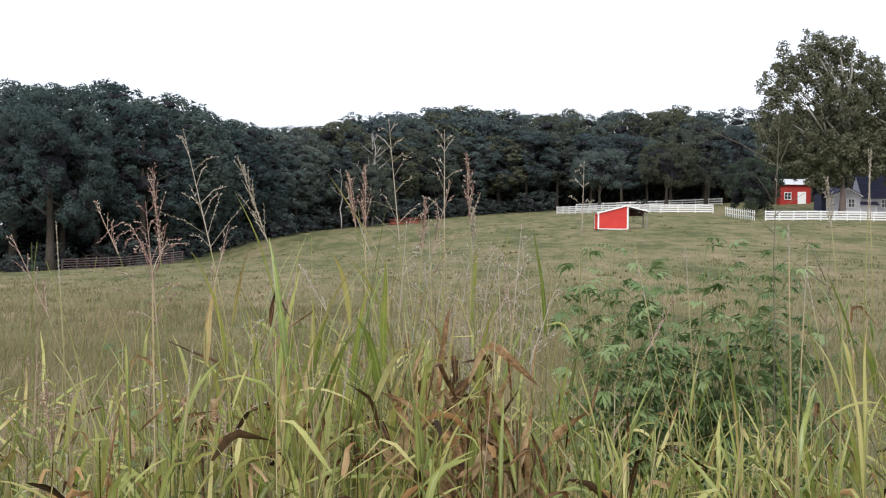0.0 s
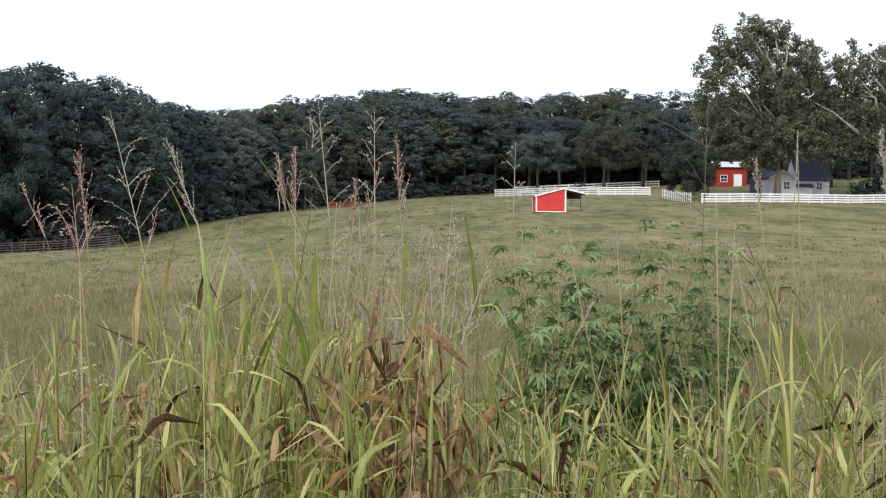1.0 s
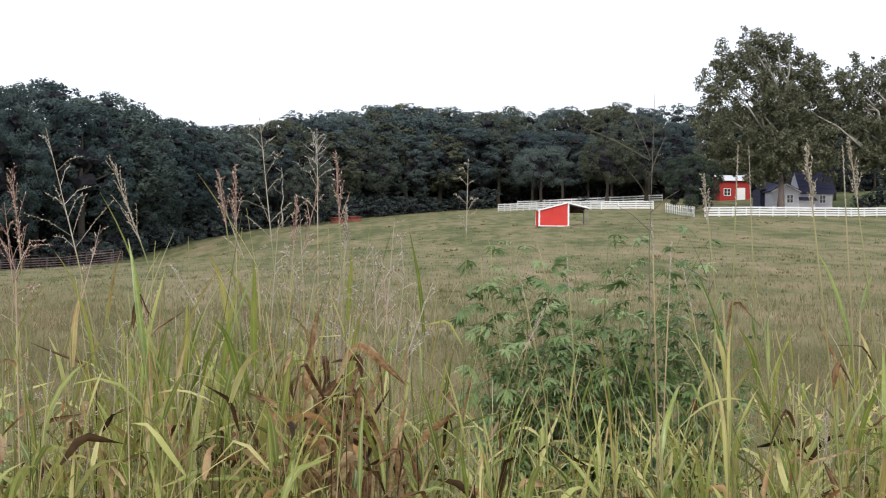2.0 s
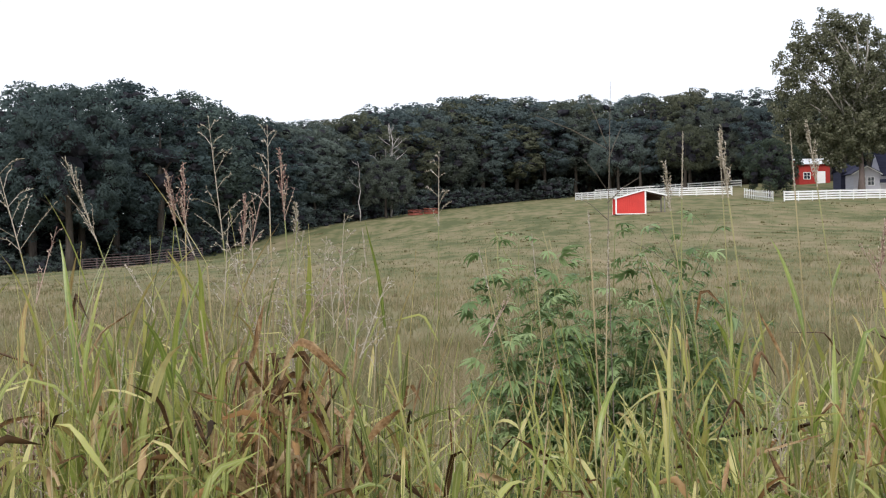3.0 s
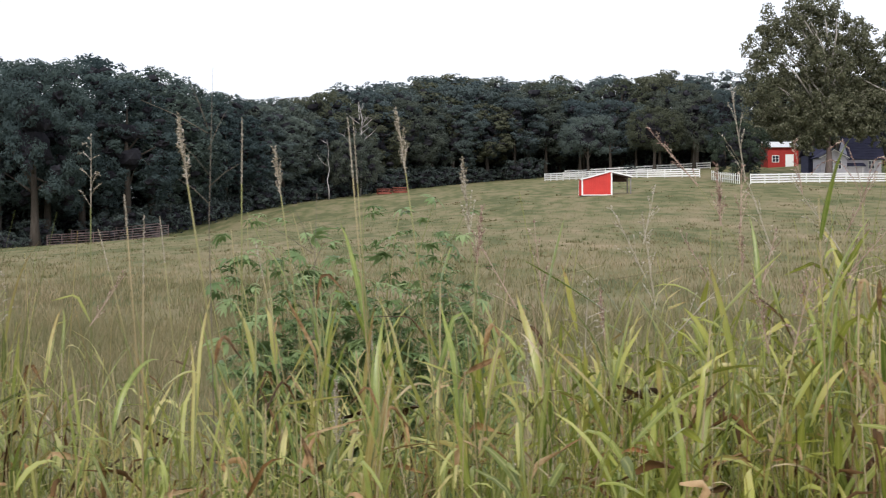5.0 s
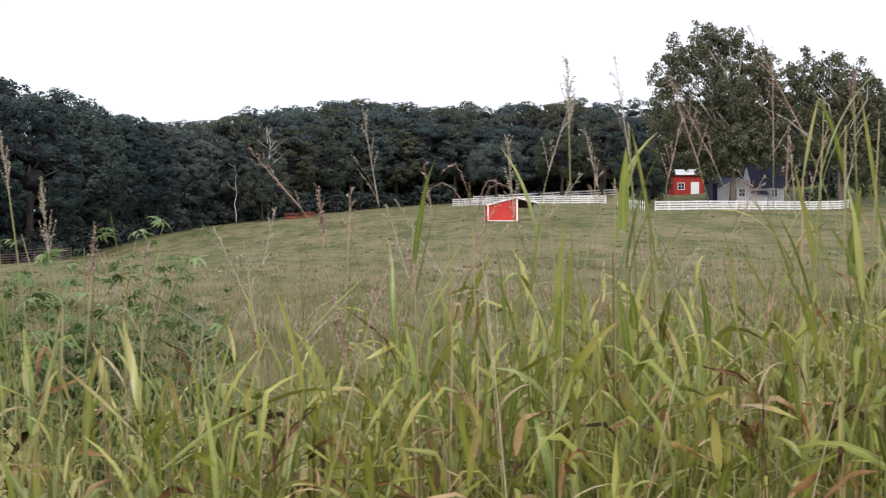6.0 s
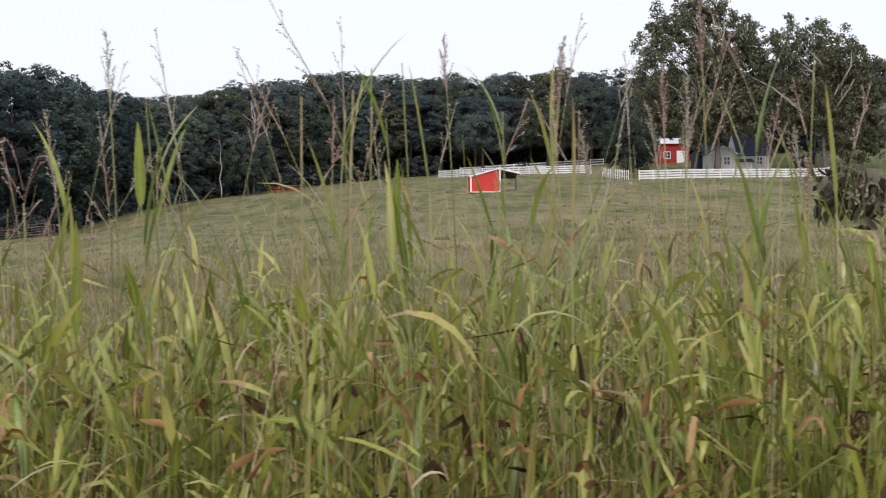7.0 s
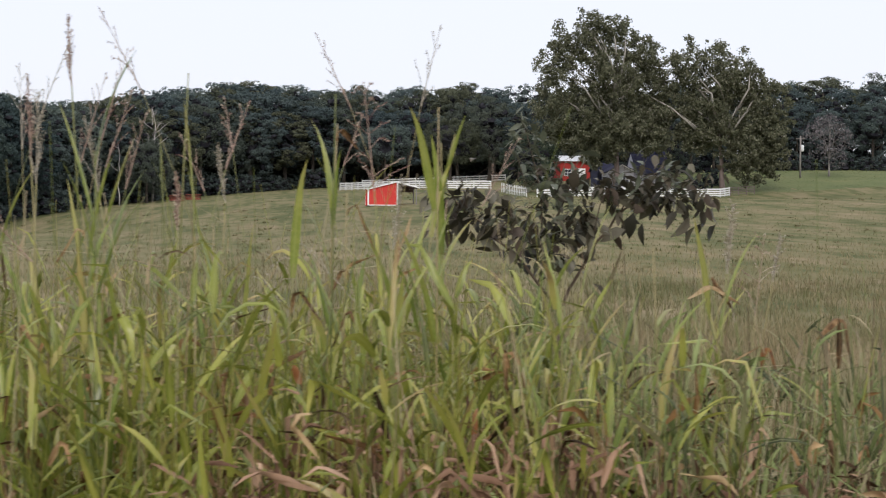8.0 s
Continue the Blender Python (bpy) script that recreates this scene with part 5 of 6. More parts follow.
stand([(0.63, 4.3, 1.53, 0.03, "spike", 1.1), (0.49, 4.2, 1.50, 0.10, "spike", 1.0), (0.20, 4.2, 1.55, 0.06, "spike", 0.9), (0.90, 4.1, 1.47, 0.18, "spike", 0.9), (0.93, 3.6, 1.74, 0.12, "spike", 1.3)], seedm="seed_tan", leaves=6)
# the middle stretch
stand([(0.90, 2.9, 1.69, 0.12, "plume", 0.5), (1.16, 3.6, 1.74, 0.10, "spike", 1.2), (1.13, 4.4, 1.79, 0.13, "spike", 1.6), (1.26, 3.9, 1.77, 0.12, "plume", 0.65), (0.95, 4.1, 1.69, 0.08, "plume", 0.5), (0.75, 3.4, 1.53, 0.02, "spike", 1.3), (0.71, 3.4, 1.57, 0.03, "spike", 0.6)], seedm="seed_tan", leaves=6, leaf_w=(0.010, 0.021))
# the tall dense stretch
stand([(1.41, 3.6, 1.64, 0.10, "plume", 0.7), (1.46, 4.0, 1.54, 0.02, "plume", 0.6), (1.81, 3.8, 1.76, 0.2, "lace", 0.7), (2.00, 3.8, 1.63, 0.06, "plume", 0.6), (2.10, 4.2, 1.86, 0.10, "lace", 1.0), (2.43, 3.8, 1.75, 0.08, "plume", 0.8), (2.60, 3.9, 1.88, 0.04, "lace", 0.8), (2.68, 3.8, 1.94, 0.08, "lace", 0.9), (2.68, 3.6, 1.77, 0.07, "none", 1.0), (2.93, 3.6, 2.01, 0.08, "lace", 1.0), (3.17, 3.8, 1.85, -0.06, "none", 1.0), (2.84, 4.0, 1.93, 0.08, "lace", 0.9)], leaves=6, leaf_w=(0.010, 0.021), upright=True)
stand([(2.57, 3.8, 1.93, 0.04, "plume", 0.7), (2.84, 4.0, 1.93, 0.22, "lace", 0.9), (3.10, 4.0, 1.99, 0.02, "lace", 1.05), (3.24, 3.8, 1.86, -0.05, "none", 1.0), (3.36, 4.2, 1.96, 0.03, "plume", 0.6), (3.57, 3.7, 1.82, 0.03, "plume", 0.8), (3.70, 4.1, 2.01, 0.18, "lace", 0.8), (3.88, 3.7, 1.81, 0.02, "plume", 0.9), (4.05, 4.0, 1.95, -0.16, "lace", 0.9), (3.89, 4.2, 1.98, 0.03, "lace", 0.8)], leaves=6, leaf_w=(0.010, 0.021), upright=True)
stand([(3.93, 3.8, 1.99, 0.05, "plume", 0.7), (3.97, 4.0, 2.06, 0.22, "lace", 0.9), (4.20, 3.8, 1.87, 0.0, "none", 1.0), (3.84, 3.8, 1.85, 0.02, "plume", 0.8), (4.49, 4.1, 2.02, 0.0, "lace", 0.8), (4.80, 4.0, 2.02, -0.12, "lace", 0.8), (4.53, 3.7, 1.82, 0.0, "none", 1.0), (4.74, 3.5, 1.78, 0.02, "none", 1.0)], leaves=6, leaf_w=(0.010, 0.021), upright=True)


# airy heads low in the first stretch, and pale ones among the tall stalks
for i in range(30):
    pale = i >= 18
    x, y = (-0.10 + 0.34 * (i - 18 + frg.random()) / 12, frg.uniform(3.8, 4.2)) if pale else (-1.15 + 0.95 * (i + frg.random()) / 18, frg.uniform(3.3, 4.1))
    z = frg.uniform(1.38, 1.60) if pale else frg.uniform(1.0, 1.3)
    grass_plant((x + frg.normal() * 0.06, y, gz(x, y) - 0.03), (x, y, z), "open", frg, leaves=2, head=frg.uniform(0.45, 0.8), seedm="seed_tan" if pale or i % 3 == 0 else "seed_pink", dead=0.1, leaf_len=(0.12, 0.24), leaf_w=(0.005, 0.011))


def arching_grass(x, y, z, branches, rg, label):
    """A grass whose seed head spreads in long arching branches: reach, rise and fall of each."""
    ob = empty("tall_grass", label, "grass", "tall roadside grasses", pose(x, y, gz(x, y) - 0.03))
    h = z - gz(x, y) + 0.03
    g = Geo()
    tube(g, [(0.03, 0, 0), (0.02, 0, h * 0.5), (0, 0, h)], [0.0034, 0.0028, 0.0018], 5)
    part("stem", g.mesh("stem", M["stem"]), ob)
    g = Geo()
    for reach, rise, fall in branches:
        a = Vector((0, 0, h + rg.uniform(-0.02, 0.03)))
        pts = [a + Vector((reach * q, 0.03 * rg.normal() * q, rise * math.sin(math.pi * min(q, 0.62) / 1.24) - fall * max(q - 0.5, 0) ** 2 * 4)) for q in (0, 0.2, 0.4, 0.6, 0.8, 1.0)]
        tube(g, pts, [0.0011, 0.001, 0.0009, 0.0008, 0.0006, 0.0004], 3, False)
        for k in range(34):
            q = 0.25 + 0.75 * (k + rg.random()) / 34
            i = min(int(q * 5), 4)
            d = pts[i + 1] - pts[i]
            seed_geo(g, pts[i].lerp(pts[i + 1], q * 5 - i), d.normalized() + Vector(rg.normal(size=3)) * 0.45, rg.uniform(0.005, 0.009), rg.uniform(0.0008, 0.0014))
    part("seed_head", g.mesh("seed_head", M["seed_pink"], False), ob)


arching_grass(-0.632, 3.6, 1.44, ((-0.115, 0.105, 0.05), (-0.085, 0.115, 0.03), (-0.07, 0.07, 0.03), (-0.05, 0.10, 0.02), (0.085, 0.08, 0.0), (0.06, 0.10, 0.0), (0.05, 0.06, 0.0)), np.random.default_rng(5), "grass with a wide arching pinkish seed head")
arching_grass(2.36, 3.9, 1.55, ((-0.12, 0.10, 0.04), (-0.07, 0.12, 0.02), (0.10, 0.09, 0.03), (0.06, 0.12, 0.0)), np.random.default_rng(6), "grass with a wide arching pinkish seed head")

# fans of thin leaning stalks
for cx, cy, n, z in ((0.0, 3.8, 6, 1.66), (0.24, 3.9, 3, 1.60), (-0.6, 3.7, 4, 1.58), (1.75, 4.0, 4, 1.62), (2.05, 3.8, 5, 1.68), (2.32, 4.2, 5, 1.74), (2.55, 3.7, 4, 1.66), (2.78, 4.1, 4, 1.84), (3.05, 3.8, 3, 1.78), (3.3, 4.2, 4, 1.84), (3.6, 3.8, 3, 1.78),
                     (3.85, 4.0, 4, 1.86), (4.1, 3.7, 3, 1.80), (4.4, 4.1, 3, 1.86), (4.8, 4.1, 2, 1.74)):
    for i in range(n):
        lean = -0.42 + 0.84 * (i + frg.random()) / n
        grass_plant((cx + frg.normal() * 0.06, cy, gz(cx, cy) - 0.03), (cx + lean, cy + frg.normal() * 0.1, z + frg.uniform(-0.18, 0.08) - abs(lean) * 0.2), "lace", frg, leaves=2, head=frg.uniform(0.5, 0.95), seedm="seed_pink" if frg.random() < 0.7 else "seed_tan", dead=0.3, leaf_len=(0.14, 0.26), leaf_w=(0.006, 0.014), low=0.4, high=0.7, group="thin leaning seed stalks")


# stout leafy canes standing above the rest
for x, y, z, lean in ((2.68, 3.8, 1.76, 0.05), (3.10, 3.8, 1.64, -0.06), (3.20, 3.75, 1.83, 0.04), (3.58, 3.8, 1.83, -0.03), (3.96, 3.8, 1.69, 0.05), (4.78, 3.8, 1.82, 0.03), (4.44, 3.7, 1.54, -0.05), (4.67, 3.7, 1.58, 0.05), (4.28, 3.8, 1.52, 0.04), (4.01, 3.6, 1.78, 0.02), (4.03, 3.65, 1.66, -0.03), (4.54, 3.8, 1.86, 0.02), (4.56, 3.75, 1.70, -0.02), (4.77, 3.75, 1.74, 0.03), (3.11, 3.6, 1.84, -0.03), (3.46, 3.7, 1.84, 0.03), (2.66, 3.6, 1.74, -0.04), (2.21, 3.7, 1.66, 0.04), (2.50, 3.7, 1.66, -0.04),
                     (3.40, 3.6, 1.56, 0.06), (2.90, 3.7, 1.52, -0.04), (2.30, 3.8, 1.46, 0.05), (1.74, 3.8, 1.38, -0.04), (5.06, 3.8, 1.46, 0.04), (3.78, 3.6, 1.50, -0.06), (2.52, 3.6, 1.48, 0.03)):
    grass_plant((x + lean, y, gz(x, y) - 0.03), (x, y, z - 0.10), "none", frg, leaves=9, dead=0.1, leaf_len=(0.16, 0.30), leaf_w=(0.012, 0.025), low=0.5, high=0.99, upright=True, yellow=0.07, label="stout leafy grass cane standing above the rest", group="stout leafy canes")


def mass_top(x):
    """Height of the leafy layer along the road."""
    return np.interp(x, (-3, -1, -0.5, -0.3, 0.1, 0.4, 0.95, 1.3, 2.2, 3.0, 4.2, 5.0, 5.5, 5.9, 6.6, 8), (1.15, 1.15, 1.20, 1.29, 1.30, 1.08, 1.06, 1.20, 1.34, 1.46, 1.46, 1.42, 1.32, 1.26, 1.2, 1.1))


# more grasses between them
for i in range(95):
    x = -1.7 + 8.6 * (i + frg.random()) / 95
    if x < 1.3 and i % 3 == 0:
        continue
    y = frg.uniform(3.1, 4.9)
    if 0.3 < x < 1.05 and i % 3:
        continue
    top = float(mass_top(x)) * frg.uniform(0.92, 1.12) + (0.16 if 2.6 < x < 4.9 and frg.random() < 0.6 else 0)
    kind = ("none", "none", "plume", "open", "spike")[int(frg.integers(0, 5))]
    if kind != "none":
        top += frg.uniform(0.0, 0.16)
    lean = frg.normal() * 0.09
    grass_plant((x + lean, y, gz(x, y) - 0.03), (x, y + frg.normal() * 0.06, top), kind, frg, leaves=6, head=frg.uniform(0.5, 0.9), seedm="seed_tan" if frg.random() < 0.55 else "seed_pink", dead=0.10 if x < 0 else 0.18, leaf_w=(0.008, 0.020), upright=2.2 < x < 4.9 and frg.random() < 0.6)


def undergrowth(name, label, x0, x1, stems, rg, y0=3.0, y1=5.3, scale=1.0, material="blade_mass", wide=1.0):
    g = Geo()
    for i in range(stems):
        x, y = rg.uniform(x0, x1), rg.uniform(y0, y1)
        h = float(mass_top(x)) * rg.uniform(0.66, 0.98) * scale
        z = gz(x, y)
        dx, dy = rg.normal() * 0.10, rg.normal() * 0.08
        top = Vector((x + dx, y + dy, z + h))
        foot = Vector((x, y, z - 0.03))
        tube(g, [foot, foot.lerp(top, 0.5), top], [0.003, 0.0025, 0.0012], 3, False)
        if i % 3 == 0:      # a thin bare stalk beside it
            tip = top + Vector((rg.normal() * 0.16, rg.normal() * 0.08, rg.uniform(0.05, 0.42)))
            tube(g, [foot, foot.lerp(top, 0.6) + Vector((0.02, 0, 0)), tip], [0.0022, 0.0016, 0.0007], 3, False)
        for k in range(7):
            s = 0.42 + 0.58 * (k + rg.random()) / 7
            blade_geo(g, foot.lerp(top, s), rg.uniform(0, math.tau), rg.uniform(0.08, 0.25), rg.uniform(0.005, 0.018) * wide, rg.uniform(8, 65), rg.uniform(5, 60) if rg.random() < 0.5 else rg.uniform(60, 140), rg.uniform(-110, 110), 5, kink=rg.uniform(0.2, 0.7) if rg.random() < 0.4 else None)
    me = g.mesh(name, M[material])
    return tagged(new(name, me), label, "grass", kind="stuff")


undergrowth("grass_thicket", "tangled green and yellowing roadside grass", -2.6, 1.6, 1150, frg, material="fine_mass", wide=0.9)
undergrowth("grass_thicket", "dense tall green roadside grass", 1.6, 5.2, 900, frg, wide=1.22)
undergrowth("grass_thicket", "tangled green and brown roadside grass", 5.0, 8.6, 900, frg, material="brown_mass", wide=0.8)
undergrowth("grass_thicket", "shaded inner stems of the tall roadside grass", 1.9, 5.4, 420, np.random.default_rng(44), y0=4.4, y1=5.9, scale=0.9, wide=1.3)


def dead_litter(name, label, x0, x1, n, rg, low, high, y0=2.95, y1=4.6, material="litter"):
    """Dried, crumpled leaves hanging in the lower grass."""
    g = Geo()
    for i in range(n):
        x, y = rg.uniform(x0, x1), rg.uniform(y0, y1)
        z = gz(x, y) + float(mass_top(x)) * rg.uniform(low, high)
        if rg.random() < 0.35:
            tube(g, [(x, y, gz(x, y)), (x + rg.normal() * 0.05, y, z + 0.1)], [0.0025, 0.0012], 3, False)
        blade_geo(g, (x, y, z), rg.uniform(0, math.tau), rg.uniform(0.05, 0.2), rg.uniform(0.006, 0.02), rg.uniform(10, 100), rg.uniform(20, 140), rg.uniform(-300, 300), 6, 0.8, rg.uniform(0.1, 0.6))
    return tagged(new(name, g.mesh(name, M[material])), label, "dead leaves", kind="stuff")


dead_litter("dead_leaves", "dried brown leaves hanging in the roadside grass", -1.6, 1.5, 420, frg, 0.45, 0.92)
dead_litter("dead_leaves", "dried brown and tan leaves low in the tall grass", 1.5, 6.4, 720, frg, 0.42, 0.84)
dead_litter("dead_leaves", "pale pinkish tan dead leaves matted at the grass edge", 4.2, 5.9, 520, np.random.default_rng(52), 0.58, 0.76, 3.0, 3.9, "dead_mat")


def straw(name, label, x0, x1, n, rg):
    """Thin dry stalks, upright, slanting or broken over."""
    g = Geo()
    for i in range(n):
        x, y = rg.uniform(x0, x1), rg.uniform(3.0, 4.8)
        h = float(mass_top(x)) * rg.uniform(0.6, 1.12)
        foot = Vector((x, y, gz(x, y) - 0.02))
        top = foot + Vector((rg.normal() * 0.16, rg.normal() * 0.1, h))
        r = rg.uniform(0.0009, 0.0019)
        path = [foot, foot.lerp(top, 0.55) + Vector((rg.normal() * 0.02, 0, 0)), top]
        if rg.random() < 0.45:
            path.append(top + Vector((rg.normal() * 0.12, rg.normal() * 0.08, rg.uniform(-0.14, 0.06))))
        tube(g, path, [r, r * 0.85, r * 0.6, r * 0.35][:len(path)], 4, False)
        for k in range(2):
            if rg.random() < 0.5:
                blade_geo(g, foot.lerp(top, rg.uniform(0.45, 0.95)), rg.uniform(0, math.tau), rg.uniform(0.05, 0.16), rg.uniform(0.003, 0.008), rg.uniform(20, 90), rg.uniform(20, 120), rg.uniform(-200, 200), 5, 0.6)
    return tagged(new(name, g.mesh(name, M["straw"])), label, "dry grass", kind="stuff")


srg = np.random.default_rng(31)
straw("dry_straw", "thin dry straw stalks in the thin roadside grass", -2.2, 1.5, 210, srg)
straw("dry_straw", "broken tan straw stalks in the tall grass", 1.5, 5.2, 330, srg)
straw("dry_straw", "pinkish tan straw and dead stems at the grass edge", 5.0, 7.4, 260, srg)


# ---------------------------------------------------------------- broad-leaved weeds
def leaflet_geo(g, base, d, ln, w, droop, up=Vector((0, 0, 1))):
    """A pointed leaf along d that droops, with a folded midrib."""
    d = Vector(d).normalized()
    p = Vector(base)
    side = d.cross(up)
    side = side.normalized() if side.length > 1e-3 else Vector((1, 0, 0))
    rows, seg = [], 4
    for i in range(seg + 1):
        s = i / seg
        hw = w * 0.5 * math.sin(math.pi * min(1, s**0.8 * 0.97 + 0.03)) + 0.0003
        n = side.cross(d)
        rows += [p - side * hw + n * hw * 0.3, p, p + side * hw + n * hw * 0.3]
        d = (d + Vector((0, 0, -droop / seg))).normalized()
        p = p + d * (ln / seg)
    f = []
    for i in range(seg):
        a, b = 3 * i, 3 * i + 3
        f += [(a, a + 1, b + 1, b), (a + 1, a + 2, b + 2, b + 1)]
    g.add(rows, f)


def palm_spray(seed):
    """A spray of lobed leaves, each of several drooping fingers on its own stalk."""
    rg = np.random.default_rng(seed)
    g = Geo()
    for k in range(2 + seed % 2):
        size, turn = rg.uniform(0.65, 1.0), radians(rg.uniform(-60, 60) + 50 * (k - 0.5)) if k else 0.0
        fingers = 5 if (seed + k) % 3 else 3
        foot = Vector((0.02 * k, 0.0, 0.012 * k))
        end = foot + Vector((math.cos(turn), math.sin(turn), rg.uniform(0.0, 0.35))) * 0.06 * size
        tube(g, [foot, foot.lerp(end, 0.5) + Vector((0, 0, 0.005)), end], [0.0014, 0.0012, 0.001], 4, False)
        for i in range(fingers):
            a = turn + radians(-66 + 132 * i / (fingers - 1)) + rg.normal() * 0.12
            ln = size * (0.098 - 0.03 * abs(i - (fingers - 1) / 2) / 2) * rg.uniform(0.8, 1.15)
            leaflet_geo(g, end, (math.cos(a), math.sin(a), 0.1), ln, 0.0185 * size, rg.uniform(0.4, 1.2))
    return g.mesh("leaf", M["bush_leaf"])


PALMS = [palm_spray(s) for s in range(6)]


def weed_bush(x, y, spread, rg, stems, zlow, ztop, leaves, size=1.0, label="bushy dark green weed with drooping lobed leaves"):
    ob = empty("weed_bush", label, "weed", "", pose(x, y, gz(x, y)))
    for i in range(stems):
        ang = math.tau * i / stems + rg.uniform(-0.3, 0.3)
        h = rg.uniform(zlow, ztop)
        r = spread * rg.uniform(0.25, 1.0)
        tip = Vector((math.cos(ang) * r, math.sin(ang) * r * 0.7, h))
        foot = Vector((math.cos(ang) * 0.05, math.sin(ang) * 0.05, -0.03))
        curve = lambda s: foot.lerp(tip, s) + Vector((tip.x, tip.y, 0)) * 0.25 * math.sin(math.pi * s) * -1
        g = Geo()
        tube(g, [curve(k / 6) for k in range(7)], [0.006 - 0.0045 * k / 6 for k in range(7)], 5)
        part("stem", g.mesh("stem", M["stem"]), ob)
        for k in range(leaves):
            s = 0.40 + 0.60 * (k + rg.random()) / leaves
            sc = size * rg.uniform(0.7, 1.25) * (1.15 - 0.5 * (s - 0.5))
            m = Matrix.Translation(curve(s)) @ pose(0, 0, 0, rg.normal() * 18, rg.uniform(-25, 25), rg.uniform(0, 360)) @ Matrix.Diagonal((sc, sc, sc, 1))
            part("leaf", PALMS[int(rg.integers(0, 6))], ob, m=m)
    return ob


weed_bush(0.74, 6.55, 0.36, frg, 20, 0.90, 1.46, 20, 0.80)
weed_bush(1.08, 6.8, 0.42, frg, 24, 0.98, 1.52, 20, 0.78)
weed_bush(1.44, 6.9, 0.34, frg, 16, 0.80, 1.38, 18, 0.78)
weed_bush(1.02, 6.75, 0.50, frg, 8, 1.48, 1.62, 13, 0.85, "tall thin shoots of a dark green lobed weed")
weed_bush(0.62, 6.6, 0.16, frg, 3, 1.46, 1.56, 9, 0.9, "pale green slender weed with lobed leaves")
weed_bush(-0.80, 4.2, 0.14, frg, 4, 1.08, 1.33, 6, 0.42, "small dark green weed among the grass")


def sapling(x, y, rg):
    """A young tree that forks low into a few long branches hung with leaves."""
    ob = empty("sapling", "young tree with dark drooping purplish green leaves", "sapling", "", pose(x, y, gz(x, y)))
    def leaf_mesh(ln, w, droop, material):
        g = Geo()
        leaflet_geo(g, (0, 0, 0), (1, 0, -0.25), ln, w, droop)
        tube(g, [(-0.025, 0, 0.012), (0, 0, 0)], [0.0012, 0.001], 4, False)
        return g.mesh("leaf", M[material])
    DARK = [leaf_mesh(0.115, 0.056, 0.8, "sap_leaf"), leaf_mesh(0.13, 0.060, 1.3, "sap_leaf"), leaf_mesh(0.095, 0.044, 0.4, "sap_leaf")]
    PALE = [leaf_mesh(0.11, 0.036, 0.9, "sap_leaf_lit"), leaf_mesh(0.085, 0.030, 0.5, "sap_leaf_lit")]
    wood = []
    def branch(name, pts, r0, r1):
        g = Geo()
        fine = []
        for a, b in zip(pts, pts[1:]):
            fine += [Vector(a).lerp(Vector(b), k / 3) + Vector(rg.normal(size=3)) * 0.006 for k in range(3)]
        fine.append(Vector(pts[-1]))
        n = len(fine) - 1
        tube(g, fine, [r0 + (r1 - r0) * i / n for i in range(n + 1)], 6)
        wood.append((part(name, g.mesh(name, M["twig"]), ob), fine))
    branch("stem", [(0.15, 0, -0.05), (0.14, 0.01, 0.6), (0.15, 0, 1.20)], 0.011, 0.008)
    branch("branch", [(0.15, 0, 1.18), (0.0, -0.02, 1.36), (-0.15, -0.03, 1.50), (-0.33, 0, 1.68)], 0.0075, 0.003)
    branch("branch", [(0.15, 0, 1.20), (0.27, 0.03, 1.40), (0.42, 0.05, 1.60), (0.57, 0.06, 1.73), (0.78, 0.05, 1.70)], 0.0075, 0.0025)
    branch("branch", [(0.42, 0.05, 1.60), (0.50, 0.0, 1.72), (0.63, -0.04, 1.84)], 0.004, 0.0015)
    branch("branch", [(0.15, 0, 1.20), (0.08, 0.05, 1.52), (0.06, 0.06, 1.76), (-0.02, 0.05, 2.02)], 0.0065, 0.0015)
    branch("branch", [(0.09, 0.05, 1.50), (0.17, -0.03, 1.68), (0.22, -0.04, 1.84)], 0.0045, 0.0015)
    branch("branch", [(0.27, 0.03, 1.40), (0.30, -0.06, 1.58), (0.36, -0.08, 1.76)], 0.004, 0.0015)
    branch("branch", [(-0.15, -0.03, 1.50), (-0.08, -0.09, 1.58), (-0.10, -0.1, 1.66)], 0.0035, 0.0015)
    # bunches of leaves: centre, half width, half height, number, pale share, hang
    for cx, cz, hx, hz, n, pale, hang in ((-0.33, 1.62, 0.07, 0.10, 34, 0.0, 70), (-0.22, 1.66, 0.09, 0.07, 22, 0.05, 60), (-0.12, 1.56, 0.08, 0.08, 24, 0.1, 50), (0.0, 1.50, 0.10, 0.09, 34, 0.2, 35), (0.10, 1.42, 0.08, 0.08, 22, 0.25, 30),
                                          (0.18, 1.52, 0.06, 0.08, 18, 0.1, 55), (0.26, 1.55, 0.06, 0.09, 20, 0.0, 60), (0.08, 1.66, 0.07, 0.08, 20, 0.5, 45), (0.06, 1.80, 0.07, 0.08, 20, 0.9, 40), (-0.02, 1.95, 0.05, 0.08, 14, 1.0, 35), (0.2, 1.80, 0.06, 0.07, 14, 0.8, 50),
                                          (0.36, 1.73, 0.06, 0.06, 16, 0.2, 50), (0.44, 1.70, 0.07, 0.07, 22, 0.1, 60), (0.55, 1.70, 0.08, 0.08, 26, 0.15, 60), (0.62, 1.80, 0.06, 0.05, 14, 0.7, 50), (0.68, 1.68, 0.07, 0.08, 22, 0.0, 65), (0.77, 1.65, 0.05, 0.08, 16, 0.0, 75), (0.44, 1.57, 0.05, 0.05, 6, 0.0, 70)):
